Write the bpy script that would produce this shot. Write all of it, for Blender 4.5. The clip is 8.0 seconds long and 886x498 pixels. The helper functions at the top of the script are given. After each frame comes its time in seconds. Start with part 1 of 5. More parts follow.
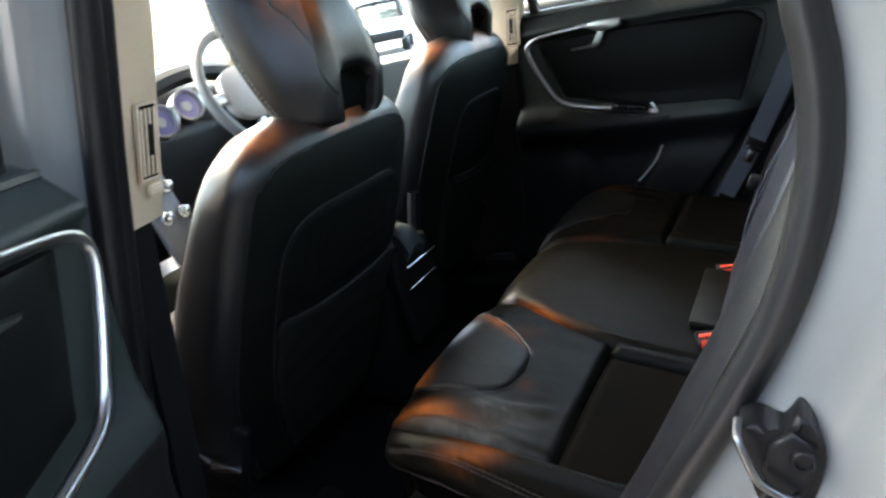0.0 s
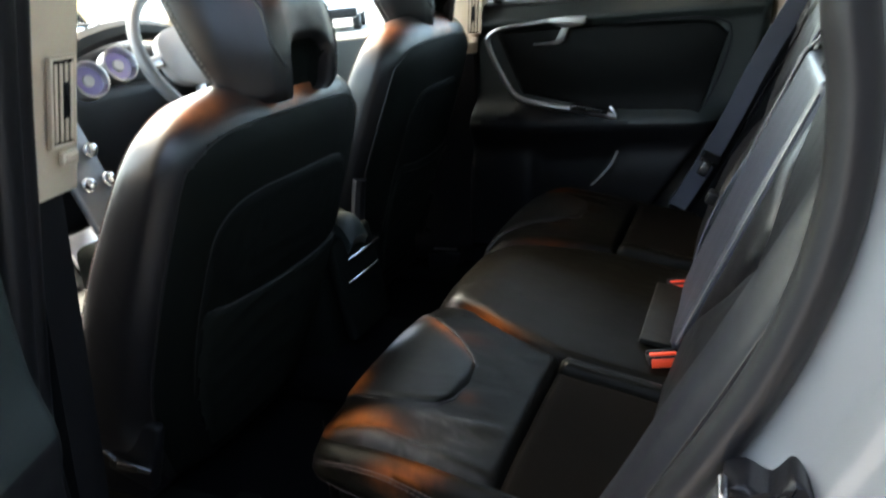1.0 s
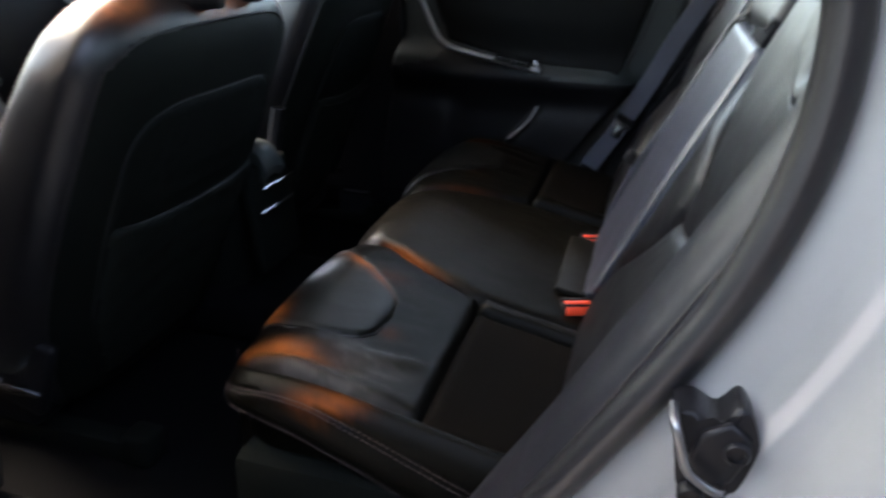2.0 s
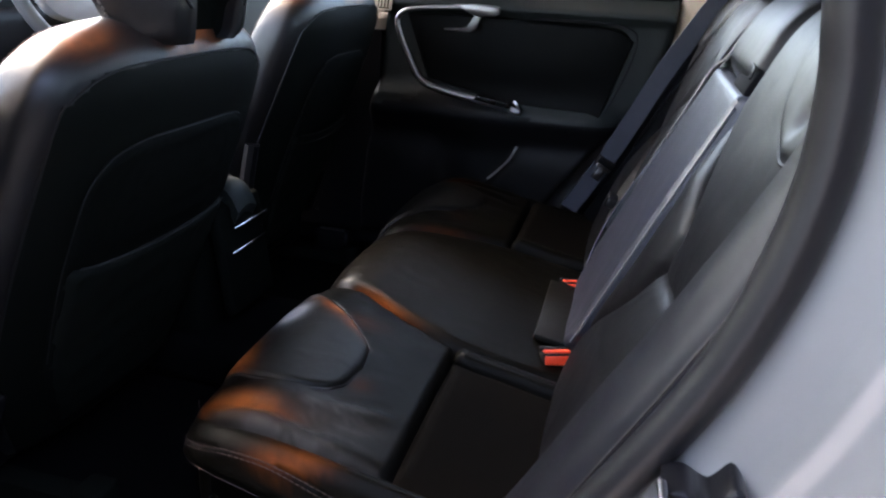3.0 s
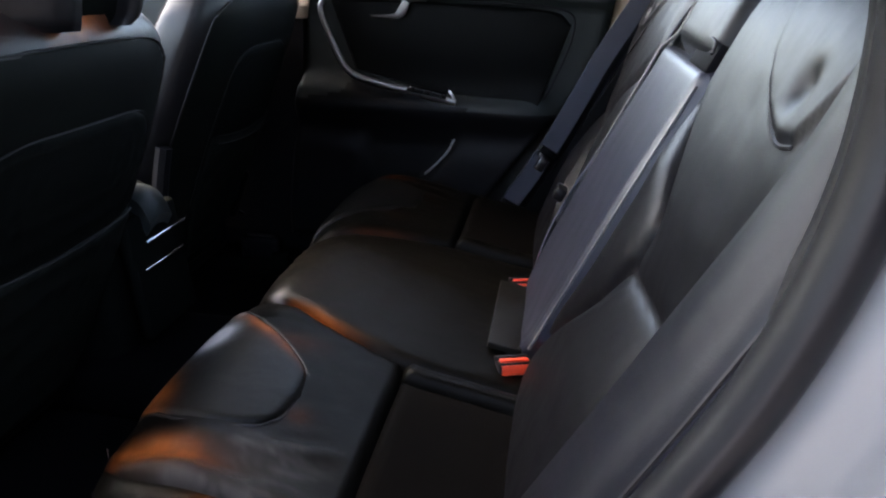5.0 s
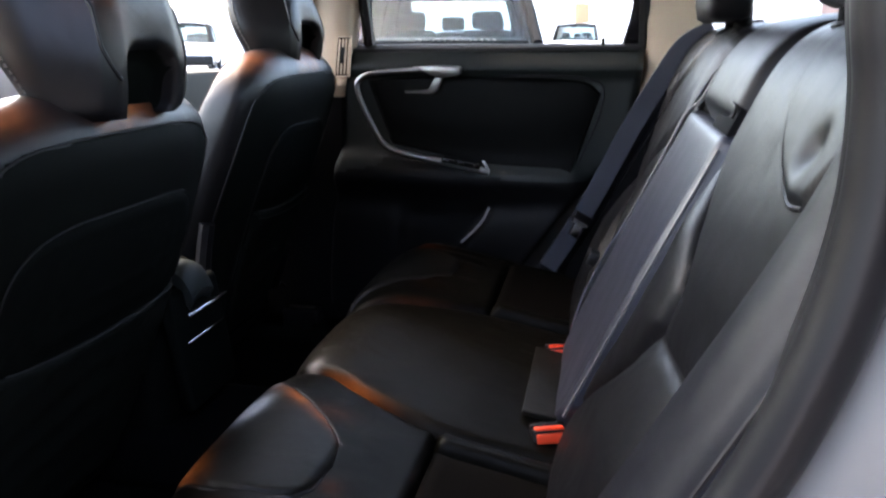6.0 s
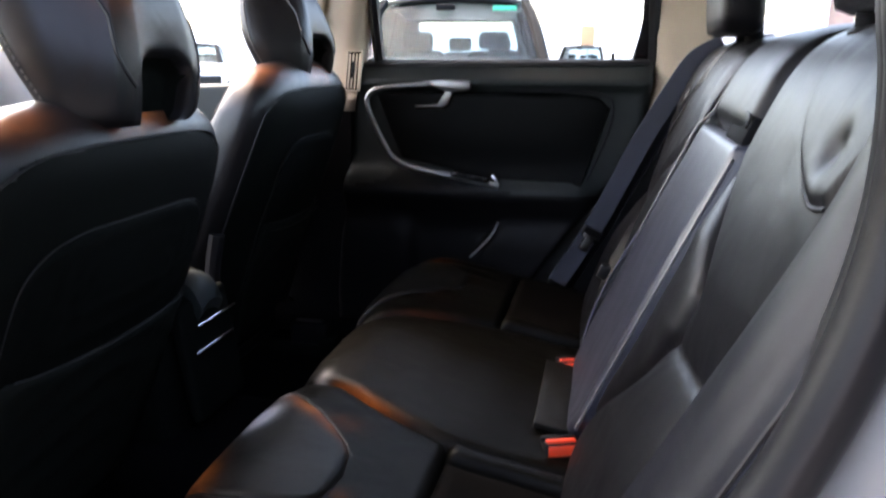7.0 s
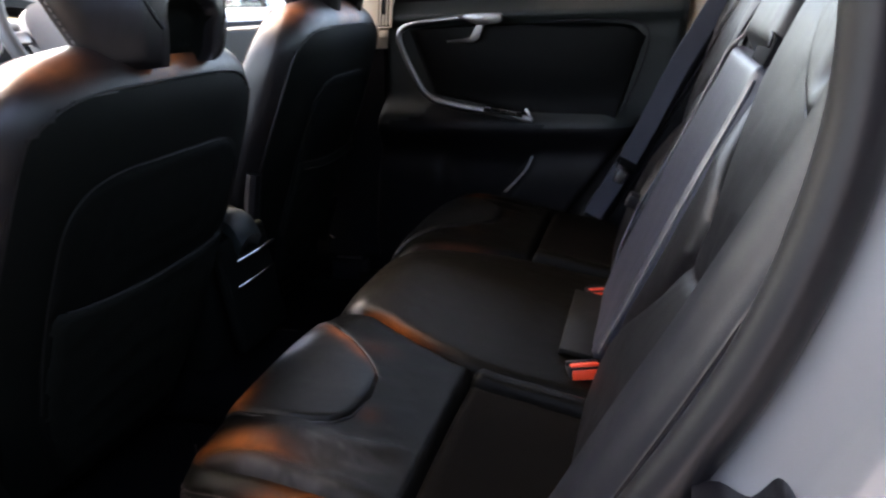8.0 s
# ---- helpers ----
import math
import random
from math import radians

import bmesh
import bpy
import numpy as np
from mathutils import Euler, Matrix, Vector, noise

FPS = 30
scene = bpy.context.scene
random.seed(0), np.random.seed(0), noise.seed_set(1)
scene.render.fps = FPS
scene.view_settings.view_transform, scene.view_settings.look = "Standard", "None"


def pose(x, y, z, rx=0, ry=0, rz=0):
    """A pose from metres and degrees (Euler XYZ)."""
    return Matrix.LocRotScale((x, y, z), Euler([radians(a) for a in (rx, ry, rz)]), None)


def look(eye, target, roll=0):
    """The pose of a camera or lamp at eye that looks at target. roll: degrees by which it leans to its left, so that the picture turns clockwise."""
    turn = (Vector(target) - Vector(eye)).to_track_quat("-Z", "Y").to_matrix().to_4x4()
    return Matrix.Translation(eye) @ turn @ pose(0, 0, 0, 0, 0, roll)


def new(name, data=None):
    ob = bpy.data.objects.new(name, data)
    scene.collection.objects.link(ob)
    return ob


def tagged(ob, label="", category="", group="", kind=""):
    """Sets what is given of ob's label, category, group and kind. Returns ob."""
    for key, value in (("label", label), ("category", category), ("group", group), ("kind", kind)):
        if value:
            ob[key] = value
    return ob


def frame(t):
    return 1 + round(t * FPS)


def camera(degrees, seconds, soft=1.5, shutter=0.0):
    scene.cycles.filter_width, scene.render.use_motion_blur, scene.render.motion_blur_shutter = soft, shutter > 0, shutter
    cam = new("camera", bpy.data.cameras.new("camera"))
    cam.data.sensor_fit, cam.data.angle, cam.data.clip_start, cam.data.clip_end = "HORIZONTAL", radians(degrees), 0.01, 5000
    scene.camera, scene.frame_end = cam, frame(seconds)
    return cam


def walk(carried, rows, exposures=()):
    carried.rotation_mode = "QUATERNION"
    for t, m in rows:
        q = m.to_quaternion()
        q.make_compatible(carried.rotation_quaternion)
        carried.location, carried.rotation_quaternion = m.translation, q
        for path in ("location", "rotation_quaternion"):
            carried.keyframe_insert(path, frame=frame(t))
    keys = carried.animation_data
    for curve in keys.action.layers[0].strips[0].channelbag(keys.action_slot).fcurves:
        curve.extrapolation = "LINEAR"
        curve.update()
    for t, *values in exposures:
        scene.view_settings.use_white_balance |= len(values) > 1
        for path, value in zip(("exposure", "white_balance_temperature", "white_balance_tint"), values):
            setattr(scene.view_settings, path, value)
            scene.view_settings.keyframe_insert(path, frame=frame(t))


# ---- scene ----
cam = camera(62.2, 8.0, soft=2.2, shutter=0.5)
PATH = [
    (0, (0.325, -1.348, 1.183), (-0.606, 0.31, 0.563), -11.6),
    (0.5, (0.261, -1.314, 1.19), (-0.501, 0.432, 0.58), -11.4),
    (1, (0.27, -1.278, 1.176), (-0.503, 0.437, 0.497), -5.8),
    (1.5, (0.238, -1.292, 1.155), (-0.517, 0.39, 0.379), -3.3),
    (2, (0.213, -1.294, 1.146), (-0.267, 0.474, 0.344), 1.8),
    (2.2, (0.201, -1.299, 1.145), (-0.172, 0.511, 0.38), 3.1),
    (3.3, (0.209, -1.219, 1.148), (-0.274, 0.587, 0.436), 2.9),
    (3.5, (0.21, -1.199, 1.149), (-0.291, 0.581, 0.387), 2.5),
    (4, (0.177, -1.159, 1.152), (-0.227, 0.642, 0.382), 2.5),
    (4.2, (0.163, -1.152, 1.149), (-0.152, 0.67, 0.388), 4.0),
    (5.3, (0.176, -1.144, 1.113), (-0.088, 0.72, 0.436), 1.9),
    (5.5, (0.179, -1.149, 1.118), (-0.157, 0.72, 0.491), -0.2),
    (6, (0.197, -1.153, 1.124), (-0.204, 0.729, 0.578), -0.3),
    (6.5, (0.195, -1.155, 1.12), (-0.207, 0.759, 0.699), 0.9),
    (7, (0.188, -1.154, 1.108), (-0.23, 0.739, 0.615), -0.1),
    (7.5, (0.201, -1.153, 1.102), (-0.217, 0.689, 0.445), -0.9),
    (8, (0.231, -1.173, 1.1), (-0.311, 0.642, 0.457), -2.4),
]
walk(cam, [(t, look(eye, target, roll)) for t, eye, target, roll in PATH], [(0.0, 4.12, 7350, 6), (1.0, 3.97, 7300, 5), (2.0, 3.9, 7150, 13), (3.5, 3.72, 6800, 19), (5.5, 3.7, 7000, 19), (7.0, 3.74, 7150, 21), (8.0, 3.64, 7250, 21)])

# ---- world, sun and exposure ----
world = bpy.data.worlds.new("overcast_daylight")
scene.world = world
world.use_nodes = True
wn, wl = world.node_tree.nodes, world.node_tree.links
sky = wn.new("ShaderNodeTexSky")
sky.sky_type, sky.sun_disc = "NISHITA", False
sky.sun_elevation, sky.sun_rotation = radians(56), radians(-72)
sky.air_density, sky.dust_density, sky.ozone_density = 1.0, 4.2, 0.6
wn["Background"].inputs["Strength"].default_value = 0.19
wl.new(sky.outputs["Color"], wn["Background"].inputs["Color"])
sun_data = bpy.data.lights.new("sun", "SUN")
sun_data.energy, sun_data.angle, sun_data.color = 0.32, radians(35), (1.0, 0.985, 0.96)
sun = new("sun", sun_data)
sun.matrix_world = look((-21.3, 6.9, 33.2), (0, 0, 0))


# ---- materials ----
def shader(name, color, rough=0.5, metal=0.0, grain=0.0, scale=200.0, bump=0.0, bump_scale=400.0, second=None, mix_scale=6.0, spec=0.5, rough_var=0.0):
    """A surface with colour drift at a large scale, grain at a small one, and fine relief."""
    m = bpy.data.materials.new(name)
    m.use_nodes = True
    n, l = m.node_tree.nodes, m.node_tree.links
    b = n["Principled BSDF"]
    b.inputs["Roughness"].default_value, b.inputs["Metallic"].default_value = rough, metal
    b.inputs["Specular IOR Level"].default_value = spec
    co = n.new("ShaderNodeTexCoord")
    big = n.new("ShaderNodeTexNoise")
    big.inputs["Scale"].default_value, big.inputs["Detail"].default_value = mix_scale, 6
    l.new(co.outputs["Object"], big.inputs["Vector"])
    small = n.new("ShaderNodeTexNoise")
    small.inputs["Scale"].default_value, small.inputs["Detail"].default_value = scale, 3
    l.new(co.outputs["Object"], small.inputs["Vector"])
    ramp = n.new("ShaderNodeMapRange")
    ramp.inputs["From Min"].default_value, ramp.inputs["From Max"].default_value = 0.35, 0.65
    l.new(big.outputs["Fac"], ramp.inputs["Value"])
    mix = n.new("ShaderNodeMix")
    mix.data_type = "RGBA"
    mix.inputs["A"].default_value = (*color, 1)
    mix.inputs["B"].default_value = (*(second or [c * 0.82 for c in color]), 1)
    l.new(ramp.outputs["Result"], mix.inputs["Factor"])
    grainy = n.new("ShaderNodeMix")
    grainy.data_type, grainy.blend_type = "RGBA", "OVERLAY"
    grainy.inputs["Factor"].default_value = grain
    l.new(mix.outputs["Result"], grainy.inputs["A"])
    l.new(small.outputs["Color"], grainy.inputs["B"])
    l.new(grainy.outputs["Result"], b.inputs["Base Color"])
    if rough_var:
        rv = n.new("ShaderNodeMapRange")
        rv.inputs["To Min"].default_value, rv.inputs["To Max"].default_value = rough - rough_var, rough + rough_var
        l.new(big.outputs["Fac"], rv.inputs["Value"])
        l.new(rv.outputs["Result"], b.inputs["Roughness"])
    if bump:
        fine = n.new("ShaderNodeTexNoise")
        fine.inputs["Scale"].default_value, fine.inputs["Detail"].default_value = bump_scale, 4
        l.new(co.outputs["Object"], fine.inputs["Vector"])
        bp = n.new("ShaderNodeBump")
        bp.inputs["Strength"].default_value, bp.inputs["Distance"].default_value = bump, 0.002
        l.new(fine.outputs["Fac"], bp.inputs["Height"])
        l.new(bp.outputs["Normal"], b.inputs["Normal"])
    return m


def leather(name, color, worn, rough=0.38, spec=0.5, relief=0.07):
    """Pebbled hide; the vertex layer 'wear' says where the dye is rubbed through to the tan skin, and a second layer
    where pale highlights are painted.
    """
    m = shader(name, color, rough, grain=0.15, scale=90, mix_scale=9, rough_var=0.06, spec=spec)
    n, l = m.node_tree.nodes, m.node_tree.links
    b = n["Principled BSDF"]
    co = n.new("ShaderNodeTexCoord")
    cells = n.new("ShaderNodeTexVoronoi")
    cells.feature = "DISTANCE_TO_EDGE"
    cells.inputs["Scale"].default_value = 520
    l.new(co.outputs["Object"], cells.inputs["Vector"])
    crease = n.new("ShaderNodeTexNoise")
    crease.inputs["Scale"].default_value, crease.inputs["Detail"].default_value = 38, 8
    l.new(co.outputs["Object"], crease.inputs["Vector"])
    add = n.new("ShaderNodeMath")
    add.operation = "MULTIPLY_ADD"
    add.inputs[1].default_value = 1.6
    l.new(crease.outputs["Fac"], add.inputs[0])
    l.new(cells.outputs["Distance"], add.inputs[2])
    bp = n.new("ShaderNodeBump")
    bp.inputs["Strength"].default_value, bp.inputs["Distance"].default_value = relief, 0.002
    l.new(add.outputs["Value"], bp.inputs["Height"])
    # soft sags and wrinkles of the stretched hide
    sag = n.new("ShaderNodeTexNoise")
    sag.inputs["Scale"].default_value, sag.inputs["Detail"].default_value, sag.inputs["Distortion"].default_value = 10, 3, 0.6
    l.new(co.outputs["Object"], sag.inputs["Vector"])
    soft = n.new("ShaderNodeBump")
    soft.inputs["Strength"].default_value, soft.inputs["Distance"].default_value = 0.35, 0.006
    l.new(sag.outputs["Fac"], soft.inputs["Height"])
    l.new(soft.outputs["Normal"], bp.inputs["Normal"])
    l.new(bp.outputs["Normal"], b.inputs["Normal"])
    wear = n.new("ShaderNodeAttribute")
    wear.attribute_name = "wear"
    patch = n.new("ShaderNodeTexNoise")
    patch.inputs["Scale"].default_value, patch.inputs["Detail"].default_value = 24, 5
    l.new(co.outputs["Object"], patch.inputs["Vector"])
    gain = n.new("ShaderNodeMapRange")
    gain.inputs["From Min"].default_value, gain.inputs["From Max"].default_value = 0.3, 0.62
    gain.inputs["To Min"].default_value = 0.35
    l.new(patch.outputs["Fac"], gain.inputs["Value"])
    amount = n.new("ShaderNodeMath")
    amount.operation, amount.use_clamp = "MULTIPLY", True
    l.new(wear.outputs["Fac"], amount.inputs[0])
    l.new(gain.outputs["Result"], amount.inputs[1])
    source = b.inputs["Base Color"].links[0].from_socket
    mix = n.new("ShaderNodeMix")
    mix.data_type = "RGBA"
    l.new(amount.outputs["Value"], mix.inputs["Factor"])
    l.new(source, mix.inputs["A"])
    mix.inputs["B"].default_value = (*worn, 1)
    # pale highlight mixed into the hide's colour by its own mask
    glint = n.new("ShaderNodeAttribute")
    glint.attribute_name = "glint"
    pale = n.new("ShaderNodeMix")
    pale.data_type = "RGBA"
    l.new(glint.outputs["Fac"], pale.inputs["Factor"])
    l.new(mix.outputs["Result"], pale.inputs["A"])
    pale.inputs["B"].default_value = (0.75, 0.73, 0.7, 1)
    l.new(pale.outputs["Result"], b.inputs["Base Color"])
    return m


LEATHER = leather("black_leather", (0.0085, 0.0083, 0.009), (0.42, 0.12, 0.03), 0.37, 0.55, 0.12)
CORD = shader("pale_piping", (0.11, 0.11, 0.115), 0.32)
# black leather with the sky's blue reflection put into its base colour
ARMSKY = leather("skylit_armrest_leather", (0.0175, 0.0205, 0.033), (0.42, 0.12, 0.03), 0.4, 0.6, 0.1)
# copies of the black leather, bases darkened or lightened to each part's light
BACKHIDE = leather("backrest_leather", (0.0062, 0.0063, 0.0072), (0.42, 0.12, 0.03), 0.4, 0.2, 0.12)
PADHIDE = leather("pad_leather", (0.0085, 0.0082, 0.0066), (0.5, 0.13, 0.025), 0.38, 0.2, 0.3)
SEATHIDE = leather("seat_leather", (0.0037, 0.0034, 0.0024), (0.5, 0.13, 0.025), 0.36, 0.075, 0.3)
VINYL = leather("black_vinyl", (0.009, 0.0092, 0.0122), (0.42, 0.12, 0.03), 0.4, 0.25)
INSERT = shader("door_insert_vinyl", (0.0018, 0.0024, 0.0024), 0.5, spec=0.12, grain=0.15, bump=0.15, bump_scale=600)
FLATPAD = shader("matt_seat_cloth", (0.0036, 0.0027, 0.0019), 0.8, spec=0.04, grain=0.4, scale=400, bump=0.25, bump_scale=800)
SHELL = shader("seatback_cloth", (0.0055, 0.0066, 0.0055), 0.8, spec=0.05, grain=0.4, scale=500, bump=0.3, bump_scale=900)
POCKET = shader("pocket_vinyl", (0.0095, 0.0115, 0.0093), 0.65, spec=0.09, grain=0.2, bump=0.2, bump_scale=700)
PLASTIC = shader("black_plastic", (0.007, 0.007, 0.008), 0.5, spec=0.22, grain=0.1, bump=0.12, bump_scale=900)
DARKGREEN = shader("charcoal_door_vinyl", (0.0175, 0.0235, 0.0228), 0.46, spec=0.4, grain=0.15, bump=0.15, bump_scale=700)
GLOSS = shader("gloss_black_plastic", (0.01, 0.01, 0.011), 0.18)
BEIGE = shader("beige_plastic", (0.66, 0.53, 0.385), 0.6, grain=0.1, bump=0.1, bump_scale=800, second=(0.58, 0.46, 0.33))
LINING = shader("beige_headliner", (0.33, 0.31, 0.28), 0.9, grain=0.3, scale=600, bump=0.2)
STEEL = shader("brushed_metal", (0.5, 0.5, 0.505), 0.3, 1.0, grain=0.1, scale=60)
CHROME = shader("bright_chrome", (0.75, 0.76, 0.78), 0.14, 1.0)
PAINT = shader("silver_paint", (0.26, 0.264, 0.262), 0.3, 0.45, grain=0.06, scale=1500, second=(0.24, 0.243, 0.24))
RUBBER = shader("door_seal_rubber", (0.006, 0.006, 0.0072), 0.4, spec=0.5, grain=0.1, bump=0.03, bump_scale=300)
CARPET = shader("dark_carpet", (0.0035, 0.0035, 0.0038), 0.95, spec=0.05, grain=0.6, scale=700, bump=0.8, bump_scale=900)
WEBBING = shader("belt_webbing", (0.095, 0.102, 0.13), 0.6, grain=0.4, scale=800, bump=0.4, bump_scale=1200)
RED = shader("red_plastic", (0.88, 0.075, 0.025), 0.4, grain=0.05, second=(0.8, 0.06, 0.02))
HEM = shader("hem_stitching", (0.013, 0.013, 0.0115), 0.7)
BACKPANEL = shader("seatback_vinyl", (0.0065, 0.0078, 0.0063), 0.55, spec=0.09, grain=0.3, scale=400, bump=0.2, bump_scale=800)
THREAD = shader("grey_stitching", (0.16, 0.15, 0.14), 0.7)
PIPING = shader("leather_piping", (0.014, 0.012, 0.012), 0.5, grain=0.1)
DIAL = shader("violet_dial", (0.16, 0.14, 0.32), 0.25, second=(0.26, 0.25, 0.42))
WHEELGREY = shader("wheel_leather", (0.13, 0.13, 0.132), 0.4, grain=0.1, bump=0.1)
HUBGREY = shader("airbag_vinyl", (0.38, 0.38, 0.385), 0.45, grain=0.1, bump=0.1)
STACK = shader("stack_metal", (0.16, 0.16, 0.165), 0.35, 0.6, grain=0.1)
GREY = shader("light_grey_plastic", (0.4, 0.4, 0.41), 0.4, grain=0.1)
CONCRETE = shader("concrete", (0.19, 0.185, 0.18), 0.85, grain=0.4, scale=40, bump=0.4, bump_scale=60, second=(0.14, 0.137, 0.133), mix_scale=0.6)
WALL = shader("pale_wall", (0.78, 0.78, 0.77), 0.85, grain=0.1, scale=20, second=(0.72, 0.72, 0.72), mix_scale=0.5)
BEAM = shader("weathered_beam", (0.36, 0.33, 0.33), 0.8, grain=0.4, scale=15, second=(0.2, 0.16, 0.15), mix_scale=2)
POST = shader("brown_post", (0.3, 0.2, 0.17), 0.8, grain=0.3, scale=20)
WHITEPAINT = shader("white_paint", (0.8, 0.8, 0.79), 0.6, grain=0.1, scale=30)
OCHRE = shader("ochre_board", (0.36, 0.22, 0.12), 0.7)
CARBLACK = shader("black_car_paint", (0.008, 0.008, 0.009), 0.35, spec=0.15)
DARKSTEEL = shader("dull_steel", (0.22, 0.22, 0.225), 0.35, 1.0, grain=0.1, scale=80)
BLOCKER = shader("dark_blocker", (0.04, 0.038, 0.037), 0.9, grain=0.4, scale=12, bump=0.3, bump_scale=40, second=(0.03, 0.029, 0.028), mix_scale=0.8)
STRIKER = shader("striker_plastic", (0.006, 0.006, 0.007), 0.4, spec=0.2, grain=0.1, bump=0.1, bump_scale=500)
BROWNTHREAD = shader("brown_stitching", (0.05, 0.03, 0.025), 0.7)
CARWHITE = shader("white_car_paint", (0.75, 0.75, 0.75), 0.3)
MATTBLACK = shader("matt_black_trim", (0.008, 0.008, 0.009), 0.75, spec=0.05, grain=0.1)
GREEN = shader("green_sticker", (0.02, 0.5, 0.32), 0.5)
DUSK = shader("dusky_seat_cloth", (0.016, 0.018, 0.019), 0.9, grain=0.3)
TYRE = shader("tyre_rubber", (0.02, 0.02, 0.02), 0.8, bump=0.3)
LAMPGLASS = shader("lamp_glass", (0.6, 0.6, 0.62), 0.1)


def glass(name, tint=(0.9, 0.95, 0.94), sheen=0.2, least=0.006):
    m = bpy.data.materials.new(name)
    m.use_nodes = True
    n, l = m.node_tree.nodes, m.node_tree.links
    n.remove(n["Principled BSDF"])
    clear, shine, mix = n.new("ShaderNodeBsdfTransparent"), n.new("ShaderNodeBsdfGlossy"), n.new("ShaderNodeMixShader")
    clear.inputs["Color"].default_value = (*tint, 1)
    shine.inputs["Roughness"].default_value = 0.02
    rim = n.new("ShaderNodeLayerWeight")
    rim.inputs["Blend"].default_value = 0.5
    steep = n.new("ShaderNodeMath")
    steep.operation, steep.inputs[1].default_value = "POWER", 4.0
    l.new(rim.outputs["Facing"], steep.inputs[0])
    gloss = n.new("ShaderNodeMath")
    gloss.operation, gloss.inputs[1].default_value, gloss.inputs[2].default_value = "MULTIPLY_ADD", sheen, least
    l.new(steep.outputs["Value"], gloss.inputs[0])
    l.new(gloss.outputs["Value"], mix.inputs["Fac"])
    l.new(clear.outputs["BSDF"], mix.inputs[1])
    l.new(shine.outputs["BSDF"], mix.inputs[2])
    l.new(mix.outputs["Shader"], n["Material Output"].inputs["Surface"])
    return m


GLASS = glass("window_glass")
TINTED = glass("tinted_windscreen", (0.66, 0.76, 0.78), 0.05, 0.013)


# ---- shape helpers ----
def thing(name, label, category, at=(0, 0, 0), group="", kind=""):
    ob = tagged(new(name), label, category, group, kind)
    ob.location = at
    ob.empty_display_size = 0.05
    return ob


def finish(name, bm, material, parent=None, label="", smooth=True, angle=40):
    """Links a bmesh, given in world coordinates, as one mesh object."""
    mesh = bpy.data.meshes.new(name)
    bmesh.ops.recalc_face_normals(bm, faces=bm.faces[:])
    if parent is not None:
        bm.transform(parent_place(parent).inverted())
    bm.to_mesh(mesh)
    bm.free()
    mesh.materials.append(material)
    if smooth:
        mesh.shade_smooth()
        if angle < 180:
            mesh.set_sharp_from_angle(angle=radians(angle))
    ob = new(name, mesh)
    if parent is not None:
        ob.parent = parent
    if label:
        ob["label"] = label
    return ob


def parent_place(ob):
    m = Matrix.LocRotScale(ob.location, ob.rotation_euler, ob.scale)
    return parent_place(ob.parent) @ m if ob.parent else m


def part(name, bm, material, parent, label="", smooth=True, angle=40):
    return finish(name, bm, material, parent, label, smooth, angle)


def spline(points, n):
    """n points along a smooth curve through the points (Catmull-Rom), tuples of any length."""
    p = [np.array(q, float) for q in points]
    p = [2 * p[0] - p[1]] + p + [2 * p[-1] - p[-2]]
    out = []
    for i in range(n):
        s = i / (n - 1) * (len(p) - 3)
        k = min(int(s), len(p) - 4)
        t = s - k
        a, b, c, d = p[k:k + 4]
        out.append(0.5 * (2 * b + (c - a) * t + (2 * a - 5 * b + 4 * c - d) * t * t + (3 * b - a - 3 * c + d) * t ** 3))
    return out


def along(points):
    """A function of 0..1 along the smooth curve through the points."""
    fine = np.array(spline(points, 200))

    def at(u):
        s = min(max(u, 0), 1) * 199
        k = min(int(s), 198)
        return fine[k] + (fine[k + 1] - fine[k]) * (s - k)
    return at


def tube_bm(points, radius, n=24, sides=8, flat=1.0, closed=False, taper=None):
    """A round or flattened bar along a smooth curve."""
    bm = bmesh.new()
    pts = [Vector(q) for q in (spline(list(points) + ([points[0]] if closed else []), n) if n else points)]
    if closed:
        pts = pts[:-1]
    rings, side = [], None
    for i, q in enumerate(pts):
        a = pts[(i - 1) % len(pts)] if closed or i else q
        b = pts[(i + 1) % len(pts)] if closed or i < len(pts) - 1 else q
        d = (b - a).normalized()
        if side is None:
            side = d.orthogonal().normalized() if abs(d.y) > 0.9 else d.cross(Vector((0, 1, 0))).normalized()
        side = (side - d * side.dot(d)).normalized()
        up = d.cross(side)
        r = radius * (taper(i / max(1, len(pts) - 1)) if taper else 1)
        rings.append([bm.verts.new(q + side * math.cos(k * math.tau / sides) * r + up * math.sin(k * math.tau / sides) * r * flat) for k in range(sides)])
    m = len(rings)
    for i in range(m if closed else m - 1):
        for k in range(sides):
            bm.faces.new((rings[i][k], rings[i][(k + 1) % sides], rings[(i + 1) % m][(k + 1) % sides], rings[(i + 1) % m][k]))
    if not closed:
        bm.faces.new(rings[0][::-1]), bm.faces.new(rings[-1])
    return bm


def box_bm(lo, hi, bevel=0.0, segments=2):
    bm = bmesh.new()
    bmesh.ops.create_cube(bm, size=1)
    lo, hi = Vector(lo), Vector(hi)
    for v in bm.verts:
        v.co = Vector((lo[i] + (v.co[i] + 0.5) * (hi[i] - lo[i]) for i in range(3)))
    if bevel:
        bmesh.ops.bevel(bm, geom=bm.edges[:], offset=bevel, segments=segments, affect="EDGES", profile=0.5)
    return bm


def turned(bm, m):
    bm.transform(m)
    return bm


def joined(*parts):
    """Several shells in one bmesh."""
    out = bmesh.new()
    for b in parts:
        mesh = bpy.data.meshes.new("tmp")
        b.to_mesh(mesh)
        b.free()
        out.from_mesh(mesh)
        bpy.data.meshes.remove(mesh)
    return out


